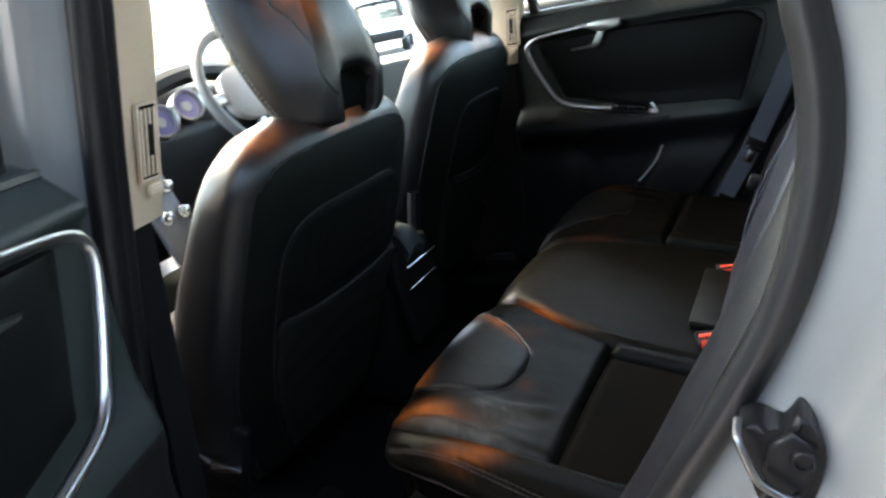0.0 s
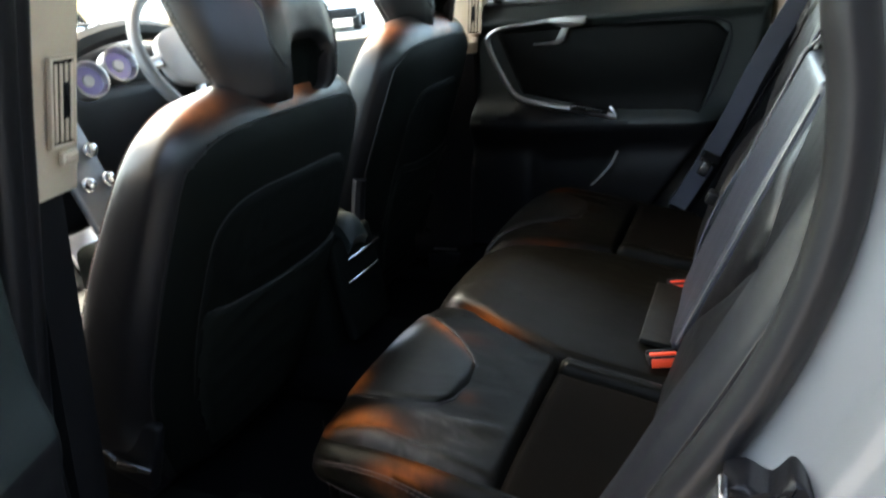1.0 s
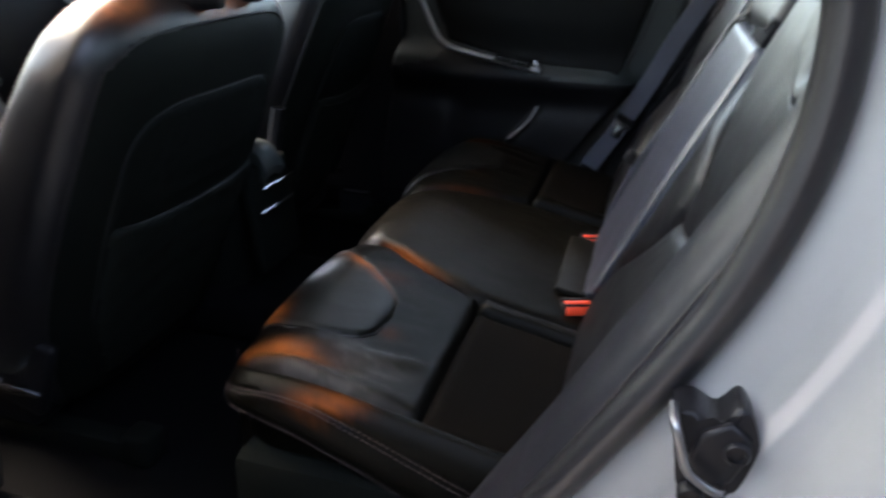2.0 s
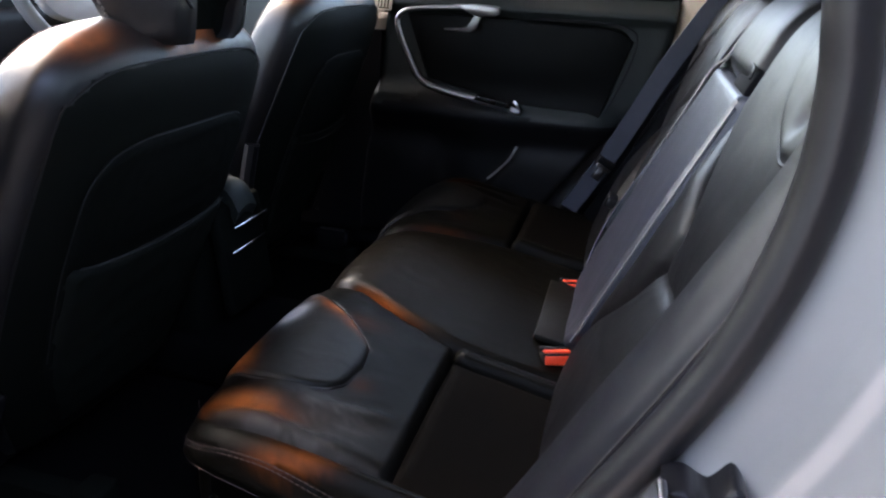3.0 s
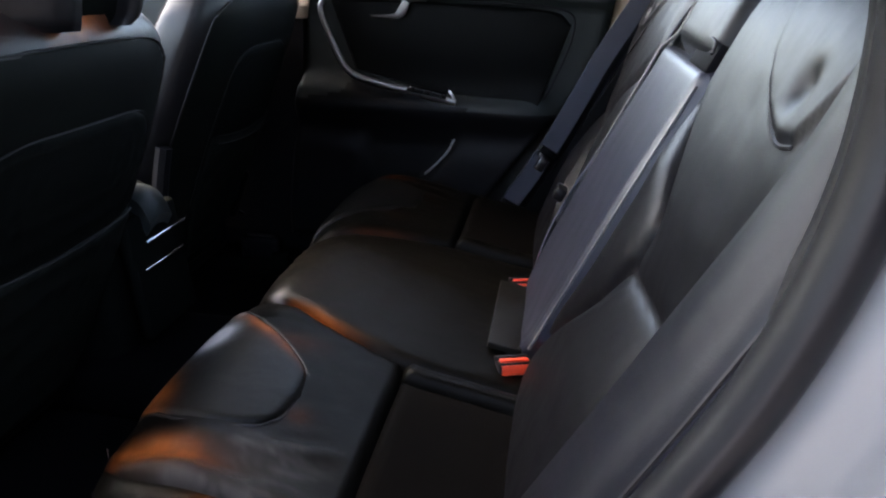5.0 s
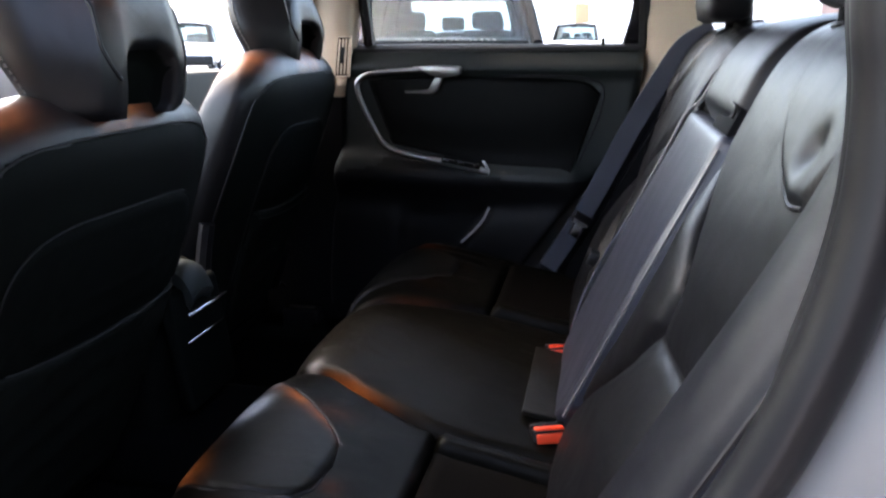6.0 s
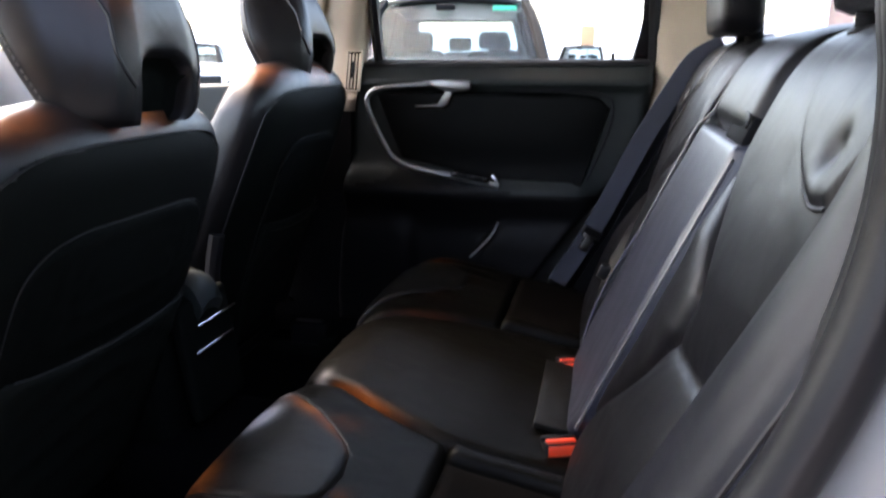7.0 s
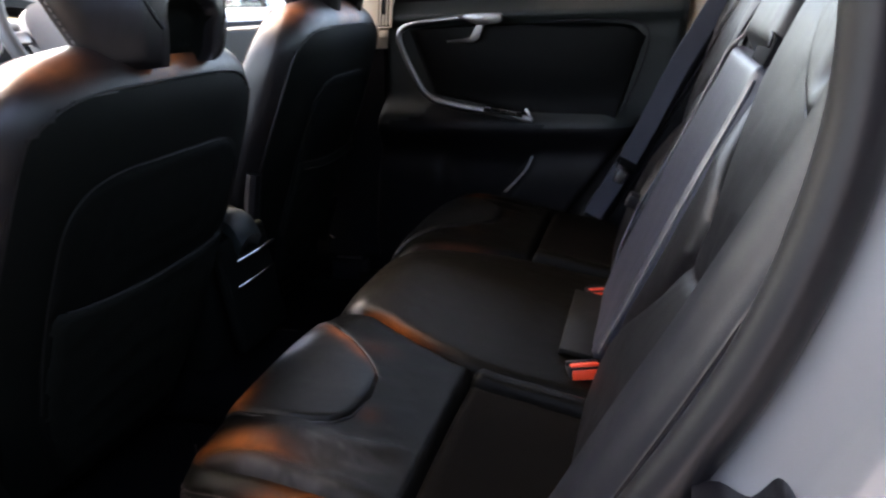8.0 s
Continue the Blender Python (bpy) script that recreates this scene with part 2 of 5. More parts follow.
def plate_bm(outline, to3d, thick, bevel=0.0):
    """A flat plate: outline of (a, b), to3d(a, b, depth)."""
    bm = bmesh.new()
    front = [bm.verts.new(to3d(a, b, 0)) for a, b in outline]
    back = [bm.verts.new(to3d(a, b, thick)) for a, b in outline]
    top = bm.faces.new(front)
    bm.faces.new(back[::-1])
    k = len(outline)
    for i in range(k):
        bm.faces.new((front[i], back[i], back[(i + 1) % k], front[(i + 1) % k]))
    if bevel:
        bmesh.ops.bevel(bm, geom=list(top.edges), offset=bevel, segments=3, affect="EDGES", profile=0.5)
    return bm


def pad_bm(fn, nu, nv, back, wear=None, glint=None):
    """A padded shell: fn(u, v) is its face, and back the vector to its hidden rear. wear(u, v, place) marks rubbed
    leather; the last mask paints pale highlights.
    """
    bm = bmesh.new()
    back = Vector(back)
    layer = bm.verts.layers.float.new("wear")
    pale = bm.verts.layers.float.new("glint")
    front, rear = [], []
    for i in range(nu + 1):
        row, low = [], []
        for j in range(nv + 1):
            q = Vector(fn(i / nu, j / nv))
            v = bm.verts.new(q)
            if wear:
                v[layer] = wear(i / nu, j / nv, q)
            if glint:
                v[pale] = glint(q)
            row.append(v)
            low.append(bm.verts.new(q + back) if i in (0, nu) or j in (0, nv) else None)
        front.append(row), rear.append(low)
    for i in range(nu):
        for j in range(nv):
            bm.faces.new((front[i][j], front[i + 1][j], front[i + 1][j + 1], front[i][j + 1]))
    ring = [(i, 0) for i in range(nu)] + [(nu, j) for j in range(nv)] + [(i, nv) for i in range(nu, 0, -1)] + [(0, j) for j in range(nv, 0, -1)]
    for k, (i, j) in enumerate(ring):
        a, b = ring[(k + 1) % len(ring)]
        bm.faces.new((front[i][j], rear[i][j], rear[a][b], front[a][b]))
    bm.faces.new([rear[i][j] for i, j in ring])
    return bm


def rounding(e, r):
    """How far a rounded edge of radius r has dropped at the distance e from the rim."""
    return 0.0 if e >= r else r - math.sqrt(max(0.0, r * r - (r - e) ** 2))


def stitches(points, radius, pitch, fill=0.6):
    """A row of single stitches along a smooth curve."""
    fine = [Vector(q) for q in spline(points, 240)]
    run, length = [0.0], 0.0
    for a, b in zip(fine, fine[1:]):
        length += (b - a).length
        run.append(length)
    shells, k = [], 0
    for i in range(int(length / pitch)):
        ends = []
        for at in (i * pitch, (i + fill) * pitch):
            k = 0
            while k < 238 and run[k + 1] < at:
                k += 1
            ends.append(fine[k].lerp(fine[k + 1], (at - run[k]) / max(1e-9, run[k + 1] - run[k])))
        shells.append(tube_bm(ends, radius, 0, 5))
    return joined(*shells)


def gauss(x, s):
    return math.exp(-(x / s) ** 2)


def wrinkle(p, scale, seed=0.0):
    return noise.noise(Vector(p) * scale + Vector((seed, seed * 1.7, 3.1)))


def loft_bm(rings, caps=True):
    """Skin over rings of equally many points."""
    bm = bmesh.new()
    made = [[bm.verts.new(q) for q in r] for r in rings]
    k = len(rings[0])
    for a, b in zip(made, made[1:]):
        for i in range(k):
            bm.faces.new((a[i], a[(i + 1) % k], b[(i + 1) % k], b[i]))
    if caps:
        bm.faces.new(made[0][::-1]), bm.faces.new(made[-1])
    return bm


def oval(cx, cy, z, rx, ry, n=32, power=2.5, tilt=0.0):
    """A superellipse ring at the height z; tilt raises it towards its front."""
    out = []
    for i in range(n):
        a = i * math.tau / n
        c, s = math.cos(a), math.sin(a)
        x = rx * math.copysign(abs(c) ** (2 / power), c)
        y = ry * math.copysign(abs(s) ** (2 / power), s)
        out.append((cx + x, cy + y, z + tilt * x))
    return out


# ---- ground and surroundings ----
def ground():
    bm = bmesh.new()
    bmesh.ops.create_grid(bm, x_segments=40, y_segments=40, size=400)
    tagged(finish("ground", bm, CONCRETE, smooth=False), "grey concrete ground of the car park", "ground", kind="structure")


def car_outline(name, paint, at, turn, label, detail=True):
    """A parked off-roader that shows its front: body, bonnet, windscreen, seats behind it, mirrors, wheels."""
    car = thing(name, label, "car", (0, 0, 0))

    def bx(n, lo, hi, m, bev=0.03, parent=car, lab=""):
        return part(n, box_bm(lo, hi, bev, 3), m, parent, lab)
    # the front faces -y; x across
    body = joined(box_bm((-0.93, 0.0, 0.42), (0.93, 4.5, 1.06), 0.1, 4), box_bm((-0.9, -0.06, 0.4), (0.9, 0.3, 0.82), 0.06, 3))
    part("body", body, paint, car)
    part("roof", pad_bm(lambda u, v: ((2 * v - 1) * 0.66, 1.95 + u * 2.2, 1.70 - 0.05 * (2 * v - 1) ** 2 - 0.03 * (2 * u - 1) ** 2), 8, 10, (0, 0, -0.05)), paint, car)
    part("roof_header", tube_bm([(-0.68, 2.0, 1.60), (-0.3, 1.92, 1.655), (0.3, 1.92, 1.655), (0.68, 2.0, 1.60)], 0.045, 16, 8), PLASTIC, car, "black header above the windscreen")
    for s in (-1, 1):
        part("pillar", tube_bm([(s * 0.8, 1.1, 1.07), (s * 0.73, 1.6, 1.43), (s * 0.665, 2.0, 1.64)], 0.05, 10, 6), MATTBLACK, car)
        part("pillar", tube_bm([(s * 0.66, 3.0, 1.64), (s * 0.82, 3.0, 1.05)], 0.05, 4, 6), paint, car)
        part("pillar", tube_bm([(s * 0.66, 4.1, 1.64), (s * 0.84, 4.4, 1.05)], 0.07, 4, 6), paint, car)
    part("windscreen", pad_bm(lambda u, v: ((2 * v - 1) * (0.77 - 0.13 * u), 1.1 + 0.88 * u - 0.06 * (1 - (2 * v - 1) ** 2), 1.09 + 0.56 * u), 6, 10, (0, 0.006, 0)), TINTED, car).visible_shadow = False
    part("bonnet", pad_bm(lambda u, v: ((2 * v - 1) * 0.84, 0.02 + u * 1.12, 0.985 + 0.1 * math.sin(u * 1.4) - 0.05 * (2 * v - 1) ** 4 - rounding(u * 1.1, 0.1)), 12, 14, (0, 0, -0.04)), paint, car)
    for s in (-1, 1):
        part("side_wall", plate_bm([(1.12, 1.04), (4.3, 1.04), (4.25, 1.66), (2.0, 1.66), (1.62, 1.45)], lambda a, b, d: (s * (0.83 - 0.2 * (b - 1.04) - d), a, b), 0.03, 0.01), MATTBLACK, car)
    part("tail_frame", joined(box_bm((-0.75, 4.3, 1.04), (0.75, 4.4, 1.14)), box_bm((-0.70, 4.25, 1.57), (0.70, 4.35, 1.66)), box_bm((-0.75, 4.28, 1.14), (-0.55, 4.36, 1.62)), box_bm((0.69, 4.28, 1.14), (0.75, 4.36, 1.62))), paint, car)
    part("dashboard", box_bm((-0.74, 1.2, 0.95), (0.74, 1.75, 1.13), 0.06, 3), PLASTIC, car)
    grille = box_bm((-0.7, 1.02, 1.065), (0.7, 1.12, 1.105), 0.008)
    part("cowl", grille, PLASTIC, car)
    for i in range(13):
        x = -0.2 + i * 0.052
        part("cowl_slat", box_bm((x, 1.0, 1.098), (x + 0.026, 1.11, 1.114), 0.004, 1), STACK, car)
    for x in (-0.38, 0.38):
        part("seat", joined(box_bm((x - 0.26, 2.25, 0.9), (x + 0.26, 2.42, 1.2), 0.06, 3), box_bm((x - 0.15, 2.26, 1.21), (x + 0.15, 2.38, 1.38), 0.05, 3)), DUSK, car, "dark cloth seat")
    for x in (-0.45, 0.0, 0.45):
        part("seat", joined(box_bm((x - 0.2, 3.4, 0.9), (x + 0.2, 3.55, 1.2), 0.06, 3), box_bm((x - 0.13, 3.42, 1.21), (x + 0.13, 3.52, 1.36), 0.04, 3)), DUSK, car, "dark cloth seat")
    part("mirror", box_bm((-0.16, 1.72, 1.545), (0.02, 1.76, 1.60), 0.015), MATTBLACK, car)
    if detail:
        part("sticker", box_bm((0.36, 1.76, 1.545), (0.58, 1.77, 1.585), 0.002), GREEN, car, "green windscreen sticker")
    for s in (-1, 1):
        part("headlamp", box_bm((s * 0.75 - 0.15, -0.04, 0.84), (s * 0.75 + 0.15, 0.1, 1.0), 0.04, 3), LAMPGLASS, car)
        part("wing_mirror", box_bm((s * 1.0 - 0.1, 1.45, 0.94), (s * 1.0 + 0.1, 1.55, 1.08), 0.04, 3), paint, car)
        for y in (0.85, 3.6):
            wheel(car, (s * 0.82, y, 0.36), 0.36, 0.24, s)
    part("grille", box_bm((-0.5, -0.08, 0.8), (0.5, 0.02, 0.98), 0.02), CHROME, car)
    part("bumper", box_bm((-0.92, -0.16, 0.42), (0.92, 0.05, 0.7), 0.06, 3), PLASTIC, car)
    car.location, car.rotation_euler, car.scale = at, (0, 0, radians(turn)), (1.02, 1.02, 1.02)
    return car


def wheel(parent, c, r, w, side, axis="x"):
    """A tyre with a spoked rim; the axle lies along x or y."""
    turn = Matrix.Translation(c) @ (Matrix.Rotation(radians(90), 4, "Y") if axis == "x" else Matrix.Rotation(radians(90), 4, "X"))
    rings = [[(math.cos(a * math.tau / 36) * q, math.sin(a * math.tau / 36) * q, h) for a in range(36)] for q, h in
             ((r * 0.66, -w / 2), (r * 0.93, -w / 2), (r, -w * 0.38), (r, w * 0.38), (r * 0.93, w / 2), (r * 0.66, w / 2), (r * 0.62, w * 0.3), (r * 0.62, -w * 0.3), (r * 0.66, -w / 2))]
    tyre = part("tyre", turned(loft_bm(rings, False), turn), TYRE, parent)
    shells = [loft_bm([[(math.cos(a * math.tau / 36) * q, math.sin(a * math.tau / 36) * q, h) for a in range(36)] for q, h in ((r * 0.62, -w * 0.3), (r * 0.65, w * 0.46), (r * 0.6, w * 0.46), (r * 0.57, -w * 0.28))], False)]
    for s in (-1, 1):
        for k in range(5):
            a = k * math.tau / 5
            shells.append(turned(box_bm((0.03, -0.035, s * w * 0.3 - 0.012), (r * 0.62, 0.035, s * w * 0.3 + 0.012), 0.008), Matrix.Rotation(a, 4, "Z")))
    shells.append(loft_bm([[(math.cos(a * math.tau / 24) * 0.06, math.sin(a * math.tau / 24) * 0.06, h) for a in range(24)] for h in (-w * 0.36, w * 0.36)]))
    part("rim", turned(joined(*shells), turn), STEEL, parent, "alloy rim")
    return tyre


def surroundings():
    ground()
    tagged(finish("wall_far", box_bm((-60, 60, 0), (60, 60.4, 4.0)), WALL), "pale rendered boundary wall", "wall", kind="structure")
    # unseen dark wall, added to darken reflections and light through the open doorway
    tagged(finish("blocker_wall", box_bm((-0.3, -2.65, 0), (4.5, -2.45, 2.3)), BLOCKER), "unseen dark wall added beside the car to block light", "wall", kind="structure")
    # unseen open-sided roof, added over the car to hold back the sky's light
    canopy = thing("canopy", "unseen roof on posts, added over the car to cut skylight", "canopy", (2.0, -1.0, 0), kind="structure")
    part("roof_sheet", box_bm((-1.6, -1.7, 3.1), (3.4, 3.2, 3.16)), BEAM, canopy)
    for y in (-1.6, -0.8, 0.4, 1.6, 2.8):
        part("rafter", box_bm((-1.6, y - 0.06, 2.92), (3.3, y + 0.06, 3.1), 0.01), BEAM, canopy)
    for x in (-1.5, 3.2):
        for y in (2.9,):
            part("post", box_bm((x - 0.07, y - 0.07, 0), (x + 0.07, y + 0.07, 3.1), 0.01), WHITEPAINT, canopy)
    # a second roof further off, seen through the rear side window
    far = thing("far_canopy", "weathered beams and pipe of a far roof on a brown post", "canopy", (6.0, 18.0, 0), kind="structure")
    part("roof_sheet", box_bm((2.2, 15.0, 3.75), (20.0, 24.0, 3.85)), BEAM, far)
    part("pipe", tube_bm([(2.2, 15.6, 2.62), (8.0, 15.6, 2.7), (20.0, 15.6, 2.72)], 0.17, 8, 12), BEAM, far, "grey round pipe")
    for y in (16.5, 18.5, 20.5, 22.5):
        part("beam", box_bm((2.2, y - 0.1, 3.3), (20, y + 0.1, 3.74), 0.01), POST, far)
    for x in (2.6, 3.3, 4.0, 4.8, 5.6, 6.5):
        part("joist", box_bm((x, 15.2, 3.0), (x + 0.1, 24.0, 3.28), 0.01), BEAM, far)
    part("post", box_bm((4.33, 15.2, 0), (4.8, 15.5, 3.3), 0.01), POST, far, "brown post")
    part("post_face", box_bm((4.12, 15.15, 0), (4.32, 15.5, 3.3), 0.01), WHITEPAINT, far, "white post face")
    sign = thing("sign_board", "ochre sign board standing on a pole", "sign", (-1.0, 34, 0))
    part("board", box_bm((-1.15, 33.9, 1.85), (-0.55, 34.0, 2.7), 0.02), OCHRE, sign)
    part("pole", tube_bm([(-0.85, 34.05, 0), (-0.85, 34.05, 2.6)], 0.06, 4, 8), GREY, sign)


# ---- the car's shell ----
SEAL = [(0.248, 1.5), (0.285, 1.34), (0.304, 1.22), (0.313, 1.139), (0.319, 1.1), (0.32, 1.05), (0.314, 1.003), (0.302, 0.956), (0.2845, 0.907), (0.261, 0.858), (0.234, 0.809), (0.205, 0.759), (0.176, 0.709), (0.129, 0.635), (0.081, 0.565), (0.021, 0.487), (-0.1, 0.43), (-0.28, 0.418), (-0.398, 0.42), (-0.493, 0.46), (-0.523, 0.56), (-0.518, 0.68), (-0.493, 0.78), (-0.463, 0.88), (-0.428, 0.99), (-0.393, 1.1), (-0.358, 1.2), (-0.323, 1.3), (-0.283, 1.42), (-0.26, 1.51), (-0.05, 1.555), (0.141, 1.55)]


def outward(pts):
    """For each point of a loop in the x-z plane, its unit normal away from the loop's middle."""
    out, k = [], len(pts)
    cx, cz = sum(p[0] for p in pts) / k, sum(p[1] for p in pts) / k
    for i, p in enumerate(pts):
        a, b = pts[i - 1], pts[(i + 1) % k]
        tx, tz = b[0] - a[0], b[1] - a[1]
        q = math.hypot(tx, tz)
        nx, nz = tz / q, -tx / q
        if nx * (p[0] - cx) + nz * (p[1] - cz) < 0:
            nx, nz = -nx, -nz
        out.append((nx, nz))
    return out


def ring_sweep(profile, n=150, base=SEAL):
    """Sweeps an open profile of (outward, y) round the rear door's opening."""
    loop = [tuple(p) for p in spline(base + [base[0]], n)][:-1]
    normals = outward(loop)
    bm = bmesh.new()
    rows = [[bm.verts.new((p[0] + q[0] * d, y, p[1] + q[1] * d)) for p, q in zip(loop, normals)] for d, y in profile]
    k = len(loop)
    for a, b in zip(rows, rows[1:]):
        for i in range(k):
            bm.faces.new((a[i], a[(i + 1) % k], b[(i + 1) % k], b[i]))
    return bm


def near_side():
    """The silver body round the open rear door, with its seals."""
    jamb = tagged(finish("body_side", ring_sweep([(-0.002, -0.765), (0.004, -0.79), (0.03, -0.806), (0.048, -0.817), (0.053, -0.821), (0.057, -0.829), (0.063, -0.833), (0.071, -0.836), (0.077, -0.84), (0.086, -0.856), (0.096, -0.88), (0.104, -0.897), (0.112, -0.907), (0.128, -0.915), (0.16, -0.918)]), PAINT, angle=180),
                  "silver painted door frame of the car body, clean", "car body", kind="structure")
    seal = thing("door_seal", "thick black rubber seal round the open door frame", "door seal", (0.3, -0.76, 0.415))
    part("bulb", ring_sweep([(0.002 + 0.0155 * math.cos(a * math.tau / 18), -0.793 + 0.019 * math.sin(a * math.tau / 18)) for a in range(19)]), RUBBER, seal, angle=180)
    part("lip", ring_sweep([(-0.006, -0.780), (-0.0085, -0.774), (-0.0085, -0.766), (-0.004, -0.76), (0.01, -0.756), (0.03, -0.755)]), RUBBER, seal, angle=180)
    return jamb


def shell():
    """Roof, pillars, glass, bonnet and skins that close the car."""
    tagged(finish("roof", pad_bm(lambda u, v: (-0.75 + 2.3 * u, (2 * v - 1) * 0.66, 1.66 - 0.05 * (2 * v - 1) ** 2 - 0.06 * (2 * u - 0.8) ** 2), 16, 12, (0, 0, -0.012)), PAINT), "silver car roof", "car body", kind="structure")
    tagged(finish("ceiling", pad_bm(lambda u, v: (-0.75 + 2.3 * u, (2 * v - 1) * 0.64, 1.635 - 0.05 * (2 * v - 1) ** 2 - 0.06 * (2 * u - 0.8) ** 2), 16, 12, (0, 0, 0.008)), LINING), "beige cloth headlining", "ceiling", kind="structure")
    for s in (-1, 1):
        tagged(finish("roof_rail", tube_bm([(-0.78, s * 0.63, 1.565), (-0.2, s * 0.655, 1.605), (0.5, s * 0.66, 1.6), (1.5, s * 0.62, 1.53)], 0.05, 20, 8), PAINT), "silver roof edge of the car", "car body", kind="structure")
        tagged(finish("windscreen_pillar", tube_bm([(-1.72, s * 0.74, 1.0), (-1.25, s * 0.70, 1.3), (-0.76, s * 0.63, 1.56)], 0.045, 16, 8), BEIGE), "beige windscreen pillar trim", "pillar", kind="structure")
        # skins below the belt line
        skin = [(-1.62, 0.36), (-0.63, 0.36), (-0.60, 0.6), (-0.57, 0.85), (-0.53, 1.06), (-1.68, 1.02)]
        tagged(finish("front_door_skin", plate_bm(skin, lambda a, b, d: (a, s * (0.90 - 0.05 * max(0, b - 0.8) / 0.3 - d), b), 0.03, 0.008), PAINT), "closed silver front door of the car", "car door", kind="structure")
        tagged(finish("front_door_lining", plate_bm([(-1.6, 0.4), (-0.57, 0.4), (-0.54, 1.06), (-1.62, 1.03)], lambda a, b, d: (a, s * (0.70 + d), b), 0.1, 0.015), DARKGREEN), "charcoal inner lining of the closed front door", "car door", kind="structure")
        tagged(finish("front_window", plate_bm([(-1.6, 1.03), (-0.56, 1.06), (-0.44, 1.5), (-0.8, 1.52)], lambda a, b, d: (a, s * (0.775 - (b - 1.05) * 0.2 + d), b), 0.004), GLASS), "clear front side window", "window", kind="structure").visible_shadow = False
        arch = [(0.28 + 0.45 + 0.43 * math.cos(a), 0.36 + 0.43 * math.sin(a)) for a in [math.pi - i * math.pi / 14 for i in range(15)]]
        quarter = [(0.47, 0.62)] + [p for p in arch if p[0] > 0.47] + [(1.62, 0.36), (1.66, 0.75), (1.6, 1.05), (0.5, 1.1), (0.49, 0.95), (0.43, 0.8)]
        tagged(finish("quarter_panel", plate_bm(quarter, lambda a, b, d: (a, s * (0.918 - 0.04 * max(0, b - 0.85) / 0.25 - d), b), 0.02, 0.006), PAINT), "silver rear wing of the car", "car body", kind="structure")
        wing = [(-2.75, 0.5), (-2.6, 0.4)] + [(-2.04 + 0.4 * math.cos(a), 0.36 + 0.4 * math.sin(a)) for a in [math.pi - i * math.pi / 12 for i in range(13)]] + [(-1.64, 0.36), (-1.7, 1.0), (-2.4, 0.93), (-2.75, 0.8)]
        tagged(finish("front_wing", plate_bm(wing, lambda a, b, d: (a, s * (0.91 - d), b), 0.03, 0.01), PAINT), "silver front wing of the car", "car body", kind="structure")
        tagged(finish("rear_pillar", tube_bm([(1.5, s * 0.66, 1.52), (1.6, s * 0.76, 1.05)], 0.07, 6, 8), BEIGE), "beige tail pillar trim", "pillar", kind="structure")
    tagged(finish("bonnet", pad_bm(lambda u, v: (-2.75 + 1.1 * u, (2 * v - 1) * 0.86, 0.84 + 0.2 * math.sin(u * 1.5) - 0.06 * (2 * v - 1) ** 4 - rounding(u, 0.08)), 14, 14, (0, 0, -0.03)), PAINT), "silver bonnet", "car body", kind="structure")
    tagged(finish("front_bumper", box_bm((-2.86, -0.88, 0.28), (-2.55, 0.88, 0.8), 0.1, 4), PAINT), "silver front bumper", "car body", kind="structure")
    tagged(finish("tailgate", box_bm((1.6, -0.78, 0.55), (1.7, 0.78, 1.06), 0.03, 3), PAINT), "closed silver tailgate", "car body", kind="structure")
    tagged(finish("rear_bumper", box_bm((1.55, -0.9, 0.3), (1.8, 0.9, 0.6), 0.07, 4), PAINT), "silver rear bumper", "car body", kind="structure")
    tagged(finish("window_rear", pad_bm(lambda u, v: (1.62 - 0.13 * u, (2 * v - 1) * 0.66, 1.08 + 0.44 * u), 4, 6, (0.005, 0, 0)), GLASS), "clear tailgate window", "window", kind="structure").visible_shadow = False
    tagged(finish("window_front", pad_bm(lambda u, v: (-1.74 + 0.98 * u - 0.08 * (1 - (2 * v - 1) ** 2), (2 * v - 1) * (0.72 - 0.1 * u), 1.02 + 0.54 * u), 6, 10, (0, 0, 0.006)), GLASS), "clear windscreen", "window", kind="structure").visible_shadow = False
    # floor pan, tunnel, sills
    tagged(finish("floor", joined(box_bm((-1.75, -0.775, 0.30), (0.2, 0.775, 0.335), 0.004), box_bm((-1.7, -0.13, 0.33), (-0.05, 0.13, 0.45), 0.04, 3)), CARPET), "black carpeted car floor with a tunnel", "floor", kind="structure")
    tagged(finish("boot_floor", joined(box_bm((0.2, -0.7, 0.30), (1.62, 0.7, 0.62), 0.01), box_bm((0.12, -0.69, 0.335), (0.2, 0.69, 0.5), 0.01)), CARPET), "black carpeted boot floor", "floor", kind="structure")
    for s in (-1, 1):
        tagged(finish("sill_trim", box_bm((-1.6, s * 0.74 - 0.05, 0.36), (0.06, s * 0.74 + 0.05, 0.425), 0.015, 3), PLASTIC), "black plastic tread plate on the door sill", "sill", kind="structure")
        tagged(finish("sill", box_bm((-1.65, min(s * 0.78, s * 0.88), 0.25), (0.2, max(s * 0.78, s * 0.88), 0.41), 0.03, 3), PAINT), "silver door sill", "car body", kind="structure")
        tagged(finish("boot_side", box_bm((0.5, min(s * 0.7, s * 0.74), 0.6), (1.6, max(s * 0.7, s * 0.74), 1.08), 0.01), PLASTIC), "black boot side lining", "wall", kind="structure")
        for x in (0.73, -2.04):
            hub = thing("road_wheel", "black tyre on a silver alloy rim", "wheel", (x, s * 0.8, 0), "road wheels")
            wheel(hub, (x, s * 0.79, 0.36), 0.36, 0.23, s, "y")
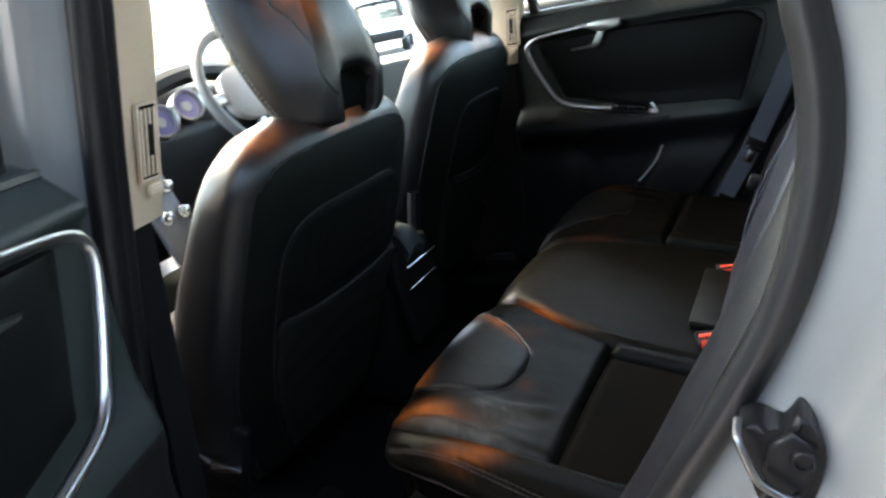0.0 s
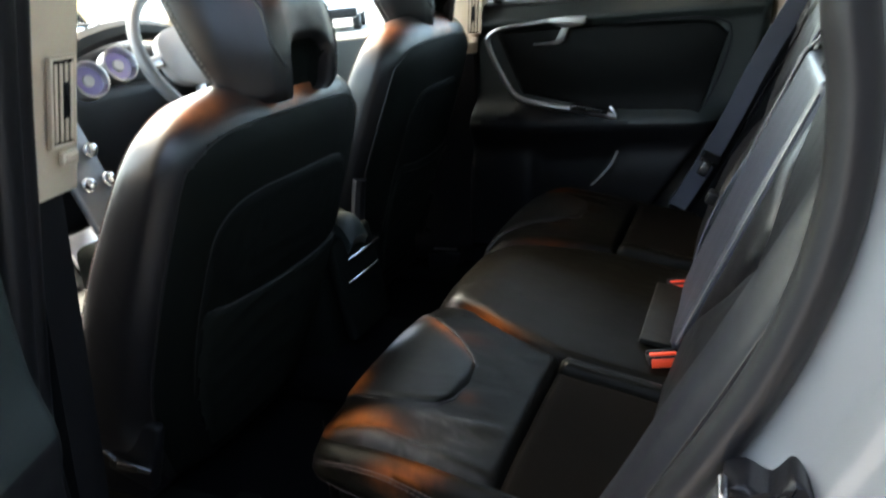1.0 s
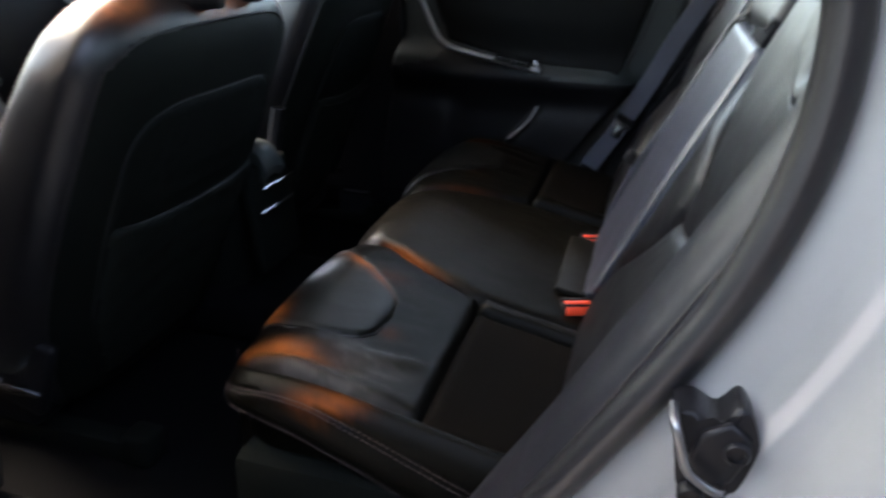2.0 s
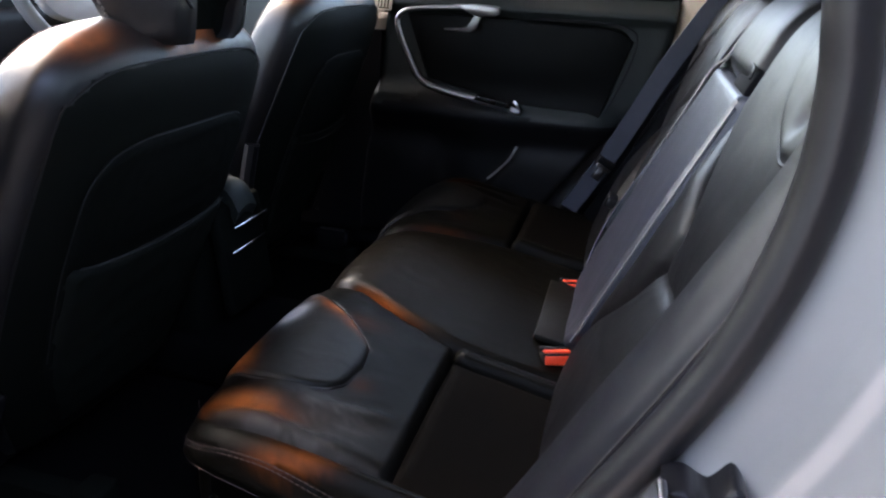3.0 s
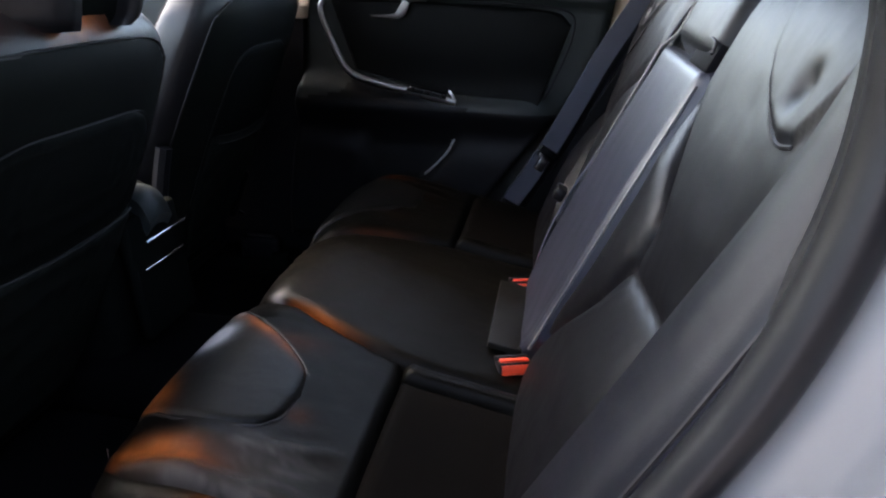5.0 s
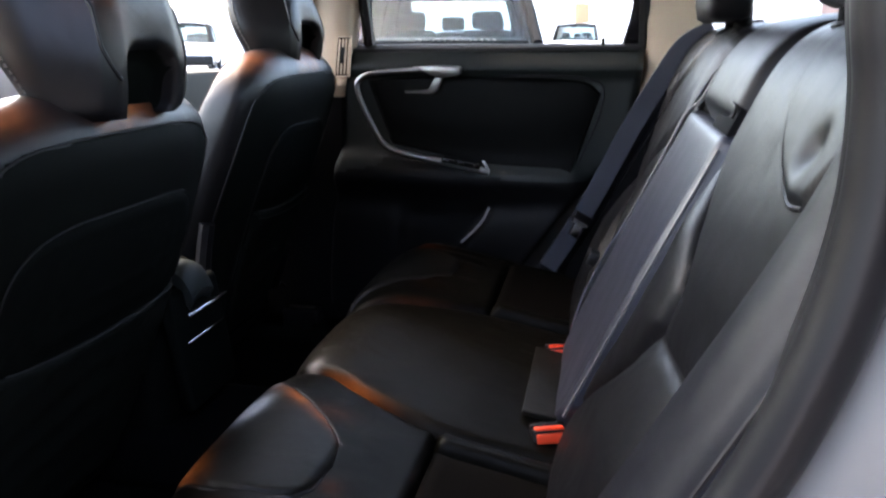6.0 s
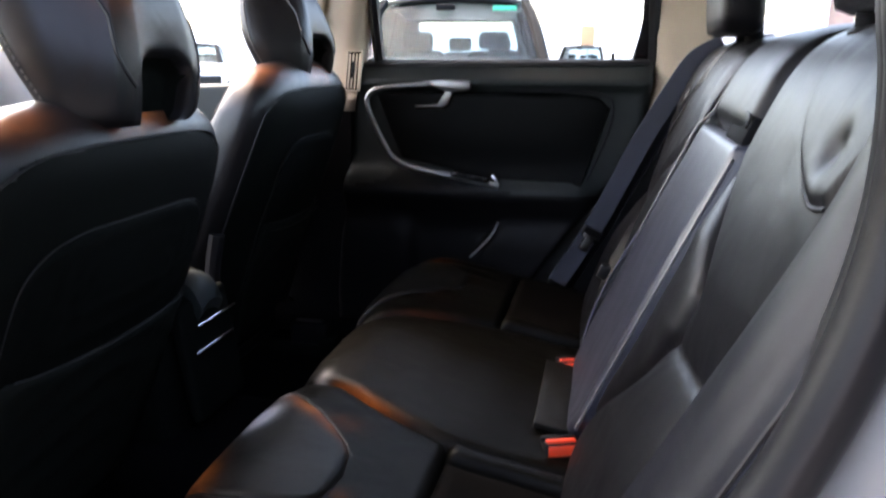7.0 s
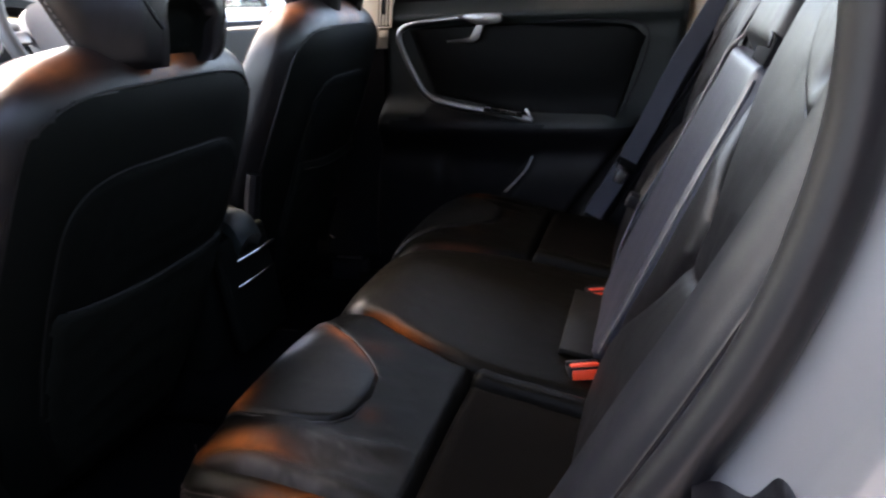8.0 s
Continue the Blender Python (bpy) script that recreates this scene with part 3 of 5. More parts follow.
    for s in (-1, 1):
        tagged(finish("pillar_shell", loft_bm([[(x, s * 0.742, z), (x - 0.16, s * 0.742, z), (x - 0.16, s * 0.89, z), (x - 0.02, s * 0.89, z)] for x, z in ((-0.6, 0.38), (-0.585, 0.72), (-0.51, 0.98), (-0.46, 1.2), (-0.4, 1.5))]), PAINT), "silver outer skin of the middle pillar", "car body", kind="structure")
    # the far rear door's skin
    tagged(finish("far_door_skin", plate_bm([(-0.56, 0.36), (0.1, 0.36), (0.3, 0.6), (0.45, 0.85), (0.47, 1.09), (-0.52, 1.06)], lambda a, b, d: (a, 0.90 - 0.05 * max(0, b - 0.8) / 0.3 - d, b), 0.03, 0.008), PAINT), "outer skin of the closed rear door", "car door", kind="structure")


surroundings()
near_side()
shell()


# ---- pillars ----
def middle_pillar(s, rear, label, slope=0.095, inn=0.022):
    """The trim between the doors: beige above the belt, black below, with an air vent and a belt guide."""
    p = thing("pillar_trim", label, "pillar", (-0.55, s * 0.72, 0.41))
    rx = along(rear)

    def ring(u):
        r, z = rx(u)
        return [(r, s * 0.735, z), (r + 0.004, s * 0.722, z), (r, s * 0.705, z), (r - 0.008, s * (0.685 - inn), z), (r - 0.02, s * (0.674 - inn), z), (r - 0.05, s * (0.668 - inn), z), (r - 0.15, s * (0.668 - inn), z), (r - 0.17, s * 0.68, z), (r - 0.175, s * 0.75, z)]
    part("upper_trim", loft_bm([ring(i / 20) for i in range(21)]), BEIGE, p, "beige plastic upper trim")
    foot = rear[0]

    def low(k):
        z = foot[1] - 0.002 - k * (foot[1] - 0.42)
        r = foot[0] - 0.004 - slope * k
        return [(r, s * 0.735, z), (r, s * 0.705, z), (r - 0.01, s * 0.68, z), (r - 0.05, s * 0.672, z), (r - 0.3, s * 0.672, z), (r - 0.31, s * 0.75, z)]
    part("lower_trim", loft_bm([low(k / 8) for k in range(9)]), PLASTIC, p, "black plastic lower trim")
    return p, rx


def vent(p, corner, across, up, proud, wide=0.026):
    """A slim air outlet: raised beige rim, dark slot, vertical slats and a thumb wheel."""
    o, a, u, n = Vector(corner), Vector(across), Vector(up), Vector(proud)

    def slab(a0, a1, u0, u1, n0, n1, b=0.0015):
        bm = box_bm((a0, u0, n0), (a1, u1, n1), b)
        m = Matrix((a, u, n)).transposed().to_4x4()
        m.translation = o
        return turned(bm, m)
    w, h = wide, 0.098
    grille = part("vent", joined(slab(-0.004, 0.0, -0.004, h, -0.004, 0.003), slab(w, w + 0.004, -0.004, h, -0.004, 0.003), slab(0.0, w, h - 0.004, h, -0.004, 0.003), slab(0.0, w, -0.004, 0.0, -0.004, 0.003)), BEIGE, p, "beige air vent with upright slats")
    part("slot", slab(0, w, 0, h - 0.004, -0.003, 0.0006, 0), GLOSS, grille)
    for k in range(4):
        part("slat", slab(w * (0.08 + k * 0.26), w * (0.22 + k * 0.26), 0.003, h - 0.008, 0, 0.0022, 0.0004), BEIGE, grille)
    part("thumb_wheel", slab(0.012, 0.02, 0.03, 0.07, 0, 0.004, 0.001), PLASTIC, grille)
    part("catch", joined(slab(0.008, 0.03, -0.026, -0.010, -0.002, 0.005), slab(0.012, 0.026, -0.016, -0.013, 0.004, 0.007, 0.0005), slab(0.012, 0.026, -0.022, -0.019, 0.004, 0.007, 0.0005)), BEIGE, p, "beige catch with two ribs")


near_pillar, near_edge = middle_pillar(-1, [(-0.47, 0.988), (-0.437, 1.08), (-0.408, 1.16), (-0.373, 1.26), (-0.32, 1.48)], "beige and black trim of the middle pillar")
vent(near_pillar, (-0.4335, -0.7145, 1.05), (0.0, 1.0, 0.0), (0.33, 0, 0.944), (0.944, 0, -0.33))
far_pillar, far_edge = middle_pillar(1, [(-0.447, 0.986), (-0.434, 1.08), (-0.422, 1.16), (-0.403, 1.28), (-0.365, 1.48)], "beige and black trim of the middle pillar", 0.02, 0.0)
vent(far_pillar, (-0.468, 0.668, 1.04), (1.0, 0, 0), (0.12, 0, 0.993), (0, -1, 0), 0.034)
part("belt_guide", turned(box_bm((-0.016, -0.012, -0.045), (0.016, 0.012, 0.05), 0.008, 3), pose(-0.529, 0.662, 1.25, 0, 8, 0)), BEIGE, far_pillar, "beige belt height adjuster")
part("guide_slot", turned(box_bm((-0.007, -0.006, -0.02), (0.007, 0.006, 0.0), 0.002), pose(-0.527, 0.650, 1.222, 0, 8, 0)), PLASTIC, far_pillar)

for s in (-1, 1):
    c_rings = []
    for z, x0, x1 in ((0.96, 0.285, 0.5), (1.06, 0.292, 0.46), (1.12, 0.288, 0.435), (1.2, 0.272, 0.42), (1.34, 0.25, 0.385), (1.55, 0.21, 0.33)):
        c_rings.append([(x0, s * 0.745, z), (x0 + 0.004, s * 0.722, z), (x0 + 0.015, s * 0.708, z), (x0 + 0.05, s * 0.70, z), (x1 - 0.02, s * 0.695, z), (x1, s * 0.70, z), (x1 + 0.004, s * 0.75, z)])
    if s > 0:
        quarter_pillar = thing("quarter_pillar", "beige plastic trim of the rear side pillar", "pillar", (0.36, 0.71, 0.96))
        part("trim", loft_bm([[tuple(q) for q in r] for r in zip(*[spline(col, 18) for col in zip(*c_rings)])]), BEIGE, quarter_pillar, angle=60)
    tagged(finish("quarter_window", plate_bm([(0.44, 1.1), (1.5, 1.1), (1.42, 1.5), (0.36, 1.54)], lambda a, b, d: (a, s * (0.775 - (b - 1.1) * 0.22 + d), b), 0.004), GLASS), "clear rear side window", "window", kind="structure").visible_shadow = False
    tagged(finish("quarter_window_frame", joined(tube_bm([(0.43, s * 0.745, 1.1), (1.0, s * 0.745, 1.1), (1.56, s * 0.745, 1.08)], 0.012, 10, 6), tube_bm([(0.43, s * 0.745, 1.1), (0.41, s * 0.73, 1.25), (0.37, s * 0.705, 1.45)], 0.008, 8, 6)), RUBBER), "black rubber window surround", "window frame", kind="structure")


# ---- rear doors ----
DOOR_EDGE = along([(1.115, 0.295), (1.0, 0.285), (0.9, 0.26), (0.8, 0.2), (0.68, 0.105), (0.56, 0.02), (0.46, -0.06), (0.42, -0.12)])


def rear_door(name, label, put, foot=0.05, full=1.0):
    """A rear door from the inside; put(a, b, d): a along the car, b up, d into the cabin from the lining's plane."""
    door = thing(name, label, "car door", put(-0.4, 0.42, -0.05))

    def lining(u, v):
        b, a1 = DOOR_EDGE(u)
        a0 = -0.462 - foot * min(1, max(0, (1.0 - b) / 0.5)) + 0.02 * max(0, b - 1.0) / 0.1
        a = a0 + (a1 - a0) * v
        d = 0.012
        d += 0.024 / (1 + math.exp(-(b - 1.048) * 220)) - max(0, b - 1.056) * 0.95 - rounding(1.117 - b, 0.012)
        d += full * 0.045 * gauss(b - 0.785, 0.05) / (1 + math.exp(-(0.16 - a) * 50))
        d += full * 0.03 / (1 + math.exp((b - 0.7) * 60))
        d -= 0.026 * (1 / (1 + math.exp((b - 0.70) * 90))) * (1 / (1 + math.exp(-(a + 0.30) * 120))) * (1 / (1 + math.exp((a - (-0.1 + (b - 0.66) * 0.7)) * 160)))
        e = min((a - a0), (a1 - a), (b - 0.42))
        return put(a, b, d - rounding(max(e, 0), 0.02) + 0.0006 * wrinkle((a, b, 0), 40))
    part("carcass", plate_bm([(-0.495 - foot, 0.38), (-0.15, 0.38), (0.0, 0.44), (0.2, 0.72), (0.28, 0.9), (0.29, 1.07), (-0.475, 1.07), (-0.51, 0.85)], lambda a, b, d: put(a, b, -0.055 - d), 0.08, 0.01), PAINT, door, "silver painted door carcass")
    sheet = part("lining", pad_bm(lining, 90, 70, Vector(put(0, 0, -0.06)) - Vector(put(0, 0, 0))), DARKGREEN, door, "charcoal vinyl lining", angle=70)
    sheet.data.materials.append(PLASTIC)
    closed = put(0, 0, 0)[1] > 0
    for face in sheet.data.polygons:
        a = face.center.x + door.location.x
        if face.center.z + door.location.z < (np.interp(a, (-0.5, -0.36, -0.33, -0.068, 0.13), (0.79, 0.815, 0.848, 0.793, 0.785)) if closed else 0.785):
            face.material_index = 1
    # the darker insert inside the metal bow
    top, low = along([(-0.395, 1.035), (-0.2, 1.04), (0.0, 1.038), (0.15, 1.03), (0.196, 1.0)]), along([(-0.33, 0.868), (-0.2, 0.84), (-0.07, 0.815), (0.06, 0.806), (0.135, 0.80)])

    def insert(u, v):
        (ta, tb), (la, lb) = top(v), low(v)
        a, b = la + (ta - la) * u, lb + (tb - lb) * u
        e = min(u * 0.2, (1 - u) * 0.2, v * 0.5, (1 - v) * 0.5)
        return put(a, b, 0.022 + 0.012 * math.sin(u * math.pi) * math.sin(v * math.pi) - rounding(e, 0.012) + 0.022 * gauss(b - 0.79, 0.05))
    part("insert", pad_bm(insert, 30, 50, Vector(put(0, 0, -0.02)) - Vector(put(0, 0, 0))), INSERT, door, "padded black insert")
    bow = [(-0.150, 1.052), (-0.22, 1.056), (-0.30, 1.052), (-0.375, 1.044), (-0.405, 1.03), (-0.41, 1.005), (-0.392, 0.955), (-0.362, 0.895), (-0.342, 0.869), (-0.31, 0.853), (-0.24, 0.838), (-0.15, 0.823), (-0.068, 0.808)]
    part("trim_bow", tube_bm([put(a, b, 0.036 + 0.022 * max(0, 1 - (b - 0.8) / 0.08) if b < 0.88 else 0.036) for a, b in bow], 0.0066, 90, 10, 0.8, taper=lambda t: 0.75 + 0.5 * min(1, t * 1.5)), STEEL, door, "brushed metal trim bow")
    part("bow_end", tube_bm([put(-0.068, 0.808, 0.055), put(-0.075, 0.824, 0.056), put(-0.084, 0.834, 0.05)], 0.0035, 8, 6), STEEL, door)
    grip = [(-0.262, 1.062), (-0.2, 1.066), (-0.146, 1.064), (-0.140, 1.059), (-0.142, 1.046), (-0.152, 1.040), (-0.19, 1.036), (-0.2135, 1.042)]
    handle = part("door_handle", plate_bm(grip, lambda a, b, d: put(a, b, 0.052 - d), 0.014, 0.004), STEEL, door, "brushed metal door handle")
    part("lever", plate_bm([(-0.205, 1.04), (-0.188, 1.036), (-0.2, 1.006), (-0.215, 0.997), (-0.282, 0.998), (-0.284, 1.003), (-0.222, 1.006)], lambda a, b, d: put(a, b, 0.046 - d), 0.01, 0.002), STEEL, handle)
    part("groove", tube_bm([put(-0.05, 1.04, 0.0262), put(0.1, 1.041, 0.0262), put(0.18, 1.03, 0.0262), put(0.202, 1.0, 0.0262), put(0.185, 0.92, 0.0262), put(0.135, 0.797, 0.0262)], 0.0025, 40, 6), VINYL, door)
    part("switch_plate", plate_bm([(-0.19, 0.832), (-0.09, 0.815), (-0.09, 0.83), (-0.18, 0.845)], lambda a, b, d: put(a, b, 0.072 - d), 0.02, 0.004), GLOSS, door, "window switch plate")
    for k in range(2):
        q = -0.168 + k * 0.04
        part("window_switch", plate_bm([(q, 0.8335 - k * 0.007), (q + 0.024, 0.829 - k * 0.007), (q + 0.026, 0.836 - k * 0.007), (q + 0.002, 0.8405 - k * 0.007)], lambda a, b, d: put(a, b, 0.077 - d), 0.008, 0.002), PLASTIC, door)
    part("pocket_edge", tube_bm([put(-0.068, 0.715, 0.046), put(-0.085, 0.68, 0.048), put(-0.115, 0.645, 0.048), put(-0.14, 0.62, 0.046)], 0.003, 16, 6), GREY, door, "lighter pocket edge")
    # window: frame, glass, quarter divider, lock pin
    def lean(a, b, d=0.0):
        return put(a, b, -0.035 + 0.2 * (b - 1.1) + d)
    part("window_frame", tube_bm([lean(-0.395, 1.1), lean(-0.40, 1.3), lean(-0.385, 1.46), lean(-0.28, 1.53), lean(0.0, 1.55), lean(0.2, 1.53), lean(0.27, 1.34), lean(0.285, 1.2), lean(0.29, 1.1)], 0.016, 60, 8), RUBBER, door, "black window frame")
    part("divider", plate_bm([(0.238, 1.112), (0.262, 1.2), (0.256, 1.34), (0.245, 1.5), (0.275, 1.5), (0.285, 1.3), (0.288, 1.112)], lambda a, b, d: lean(a, b, 0.008 - d), 0.02, 0.004), GLOSS, door, "black quarter divider")
    part("window_pane", plate_bm([(-0.395, 1.09), (0.27, 1.09), (0.27, 1.3), (0.2, 1.53), (-0.28, 1.53), (-0.385, 1.46)], lambda a, b, d: lean(a, b, -0.002 - d), 0.004), GLASS, door).visible_shadow = False
    part("belt_seal", tube_bm([put(-0.43, 1.1, -0.008), put(0.0, 1.103, -0.008), put(0.28, 1.106, -0.008)], 0.007, 12, 6), RUBBER, door)
    part("lock_pin", tube_bm([put(0.194, 1.11, 0.012), put(0.194, 1.128, 0.012)], 0.004, 4, 8), GLOSS, door)
    return door


rear_door("rear_door", "charcoal-lined rear door with a brushed metal trim bow, closed", lambda a, b, d: (a, 0.70 - d, b))
HINGE, SWING = (-0.525, -0.815), radians(72)


def swung(a, b, d):
    rx, ry = a - HINGE[0], -0.70 + d - HINGE[1]
    return (HINGE[0] + math.cos(SWING) * rx + math.sin(SWING) * ry, HINGE[1] - math.sin(SWING) * rx + math.cos(SWING) * ry, b)


open_door = rear_door("rear_door", "charcoal-lined rear door with a brushed metal trim bow, swung open", swung, -0.03, 0.35)
part("outer_skin", plate_bm([(-0.5, 0.36), (0.1, 0.36), (0.3, 0.6), (0.42, 0.85), (0.45, 1.09), (-0.48, 1.08)], lambda a, b, d: swung(a, b, -0.17 + d), 0.05, 0.01), PAINT, open_door, "silver painted outer skin")
part("edge_frame", joined(tube_bm([swung(-0.47, 0.42, -0.10), swung(-0.47, 0.8, -0.1), swung(-0.455, 1.08, -0.1), swung(-0.43, 1.3, -0.06), swung(-0.41, 1.46, -0.03)], 0.03, 20, 8)), PAINT, open_door, "silver door edge")


# ---- rear bench ----
SIT = along([(0.2, 0.548), (0.1, 0.566), (0.0, 0.588), (-0.1, 0.61), (-0.185, 0.626), (-0.24, 0.618), (-0.273, 0.585), (-0.282, 0.52), (-0.27, 0.43), (-0.25, 0.35)])
MID_SEAM = along([(0.2, 0.25), (0.1, 0.246), (0.0, 0.244), (-0.1, 0.212), (-0.19, 0.172), (-0.25, 0.148), (-0.29, 0.14), (-0.303, 0.14), (-0.292, 0.14), (-0.27, 0.14)])


def sit_normal(u):
    a, b = SIT(max(0, u - 0.01)), SIT(min(1, u + 0.01))
    t = Vector((b[0] - a[0], 0, b[1] - a[1])).normalized()
    return Vector((0, 1, 0)).cross(t) * -1 if Vector((0, 1, 0)).cross(t).z < 0 and u < 0.5 else Vector((0, 1, 0)).cross(t)


def cushion_piece(u0, u1, y0, y1, r, lift, extra=None):
    """A piece of the bench's cushion between two places of its section and two lines along it."""
    def fn(u, v):
        w = u0 + (u1 - u0) * u
        x, z = SIT(w)
        ya, yb = y0(w), y1(w)
        y = ya + (yb - ya) * v
        e = min(u * (u1 - u0) * (0.95 if u0 == 0 else 2.8), (1 - u) * (u1 - u0) * (0.95 if u0 > 0 or u1 == 1 else 2.8), v * abs(yb - ya), (1 - v) * abs(yb - ya))
        h = lift - rounding(e, r) + 0.010 * (1 - abs(2 * v - 1) ** 3) + 0.0015 * wrinkle((x, y, 0), 14)
        if extra:
            h += extra(x, y, w)
        n = sit_normal(w)
        return Vector((x, y, z)) + n * h
    return fn


bench = thing("rear_bench", "worn black leather rear bench with rubbed seams and creases", "car seat", (-0.05, 0.0, 0.335))


def fold(p, a, b, wide, sharp=1.0):
    """1 on the line from a to b, fading across the given width and towards its ends."""
    dx, dy = b[0] - a[0], b[1] - a[1]
    t = ((p[0] - a[0]) * dx + (p[1] - a[1]) * dy) / (dx * dx + dy * dy)
    off = math.hypot(p[0] - a[0] - t * dx, p[1] - a[1] - t * dy)
    return gauss(off, wide) * min(1, max(0, 1.2 * sharp * min(t + 0.15, 1.15 - t) * 3))


def creases(x, y, w):
    """Folds in the outer seat: a hollow beside the pad, two folds off its corner, a ridge along the flank and soft wrinkles in front."""
    s = abs(y)
    near = 1.0 if y < 0 else 0.6
    h = 0.007 * near * fold((x, s), (-0.22, 0.578), (-0.04, 0.574), 0.016)
    h -= 0.007 * near * fold((x, s), (-0.24, 0.548), (-0.1, 0.553), 0.014)
    h += 0.005 * near * fold((x, s), (-0.19, 0.52), (-0.08, 0.512), 0.014)
    h -= 0.003 * near * fold((x, s), (-0.108, 0.492), (-0.045, 0.474), 0.007)
    h += 0.004 * near * fold((x, s), (-0.085, 0.506), (-0.03, 0.492), 0.008)
    h -= 0.002 * near * fold((x, s), (-0.095, 0.53), (-0.05, 0.525), 0.008)
    front = 1 / (1 + math.exp((x + 0.05) * 40))
    h += front * 0.0035 * wrinkle((x * 0.9 + y * 0.5, y * 1.5 - x * 0.5, 1.0), 15, 2.0 if y < 0 else 5.0)
    h += front * 0.0014 * wrinkle((x * 1.1 + y * 0.6, y * 1.6 - x * 0.8, 1.0), 44, 4.0)
    return h


def rubbed(side):
    def wear(u, v, q):
        s = abs(q.y)
        k = 0.95 * gauss(s - 0.55, 0.017) * gauss(q.x + 0.205, 0.045)
        k += 0.6 * gauss(s - MID_SEAM(np.interp(q.x, (-0.25, -0.19, -0.1, 0.0), (0.56, 0.45, 0.335, 0.225)))[1] - 0.005, 0.008) * gauss(q.x + 0.15, 0.05)
        k += 0.12 * gauss(s - 0.445, 0.014) * gauss(q.x + 0.088, 0.014)
        k += 0.1 * gauss(s - 0.29, 0.02) * gauss(q.x + 0.145, 0.03)
        return k * side / (1 + math.exp(-(q.z - 0.575) * 120))
    return wear


def fold_sheen(q):
    """Pale highlights painted into the hide on the folds beside the pad, broken by noise."""
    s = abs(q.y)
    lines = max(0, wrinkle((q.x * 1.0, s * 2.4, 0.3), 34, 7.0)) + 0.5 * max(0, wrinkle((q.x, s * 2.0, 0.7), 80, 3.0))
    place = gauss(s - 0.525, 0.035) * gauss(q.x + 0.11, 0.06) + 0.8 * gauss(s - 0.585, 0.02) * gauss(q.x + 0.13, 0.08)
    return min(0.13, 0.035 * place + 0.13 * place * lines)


def rubbed_mid(u, v, q):
    return 0.95 * gauss(q.y + np.interp(q.x, (-0.25, -0.19, -0.1, 0.0), (0.146, 0.167, 0.206, 0.238)), 0.009) * gauss(q.x + 0.15, 0.05)


# the stitched pad's two edges by the place along the cushion's section
PAD_AT = (0.338, 0.343, 0.36, 0.393, 0.438, 0.50, 0.565, 0.65, 0.74)
PAD_IN = (0.40, 0.368, 0.342, 0.312, 0.28, 0.247, 0.215, 0.188, 0.175)
PAD_OUT = (0.415, 0.448, 0.478, 0.493, 0.502, 0.499, 0.483, 0.465, 0.45)


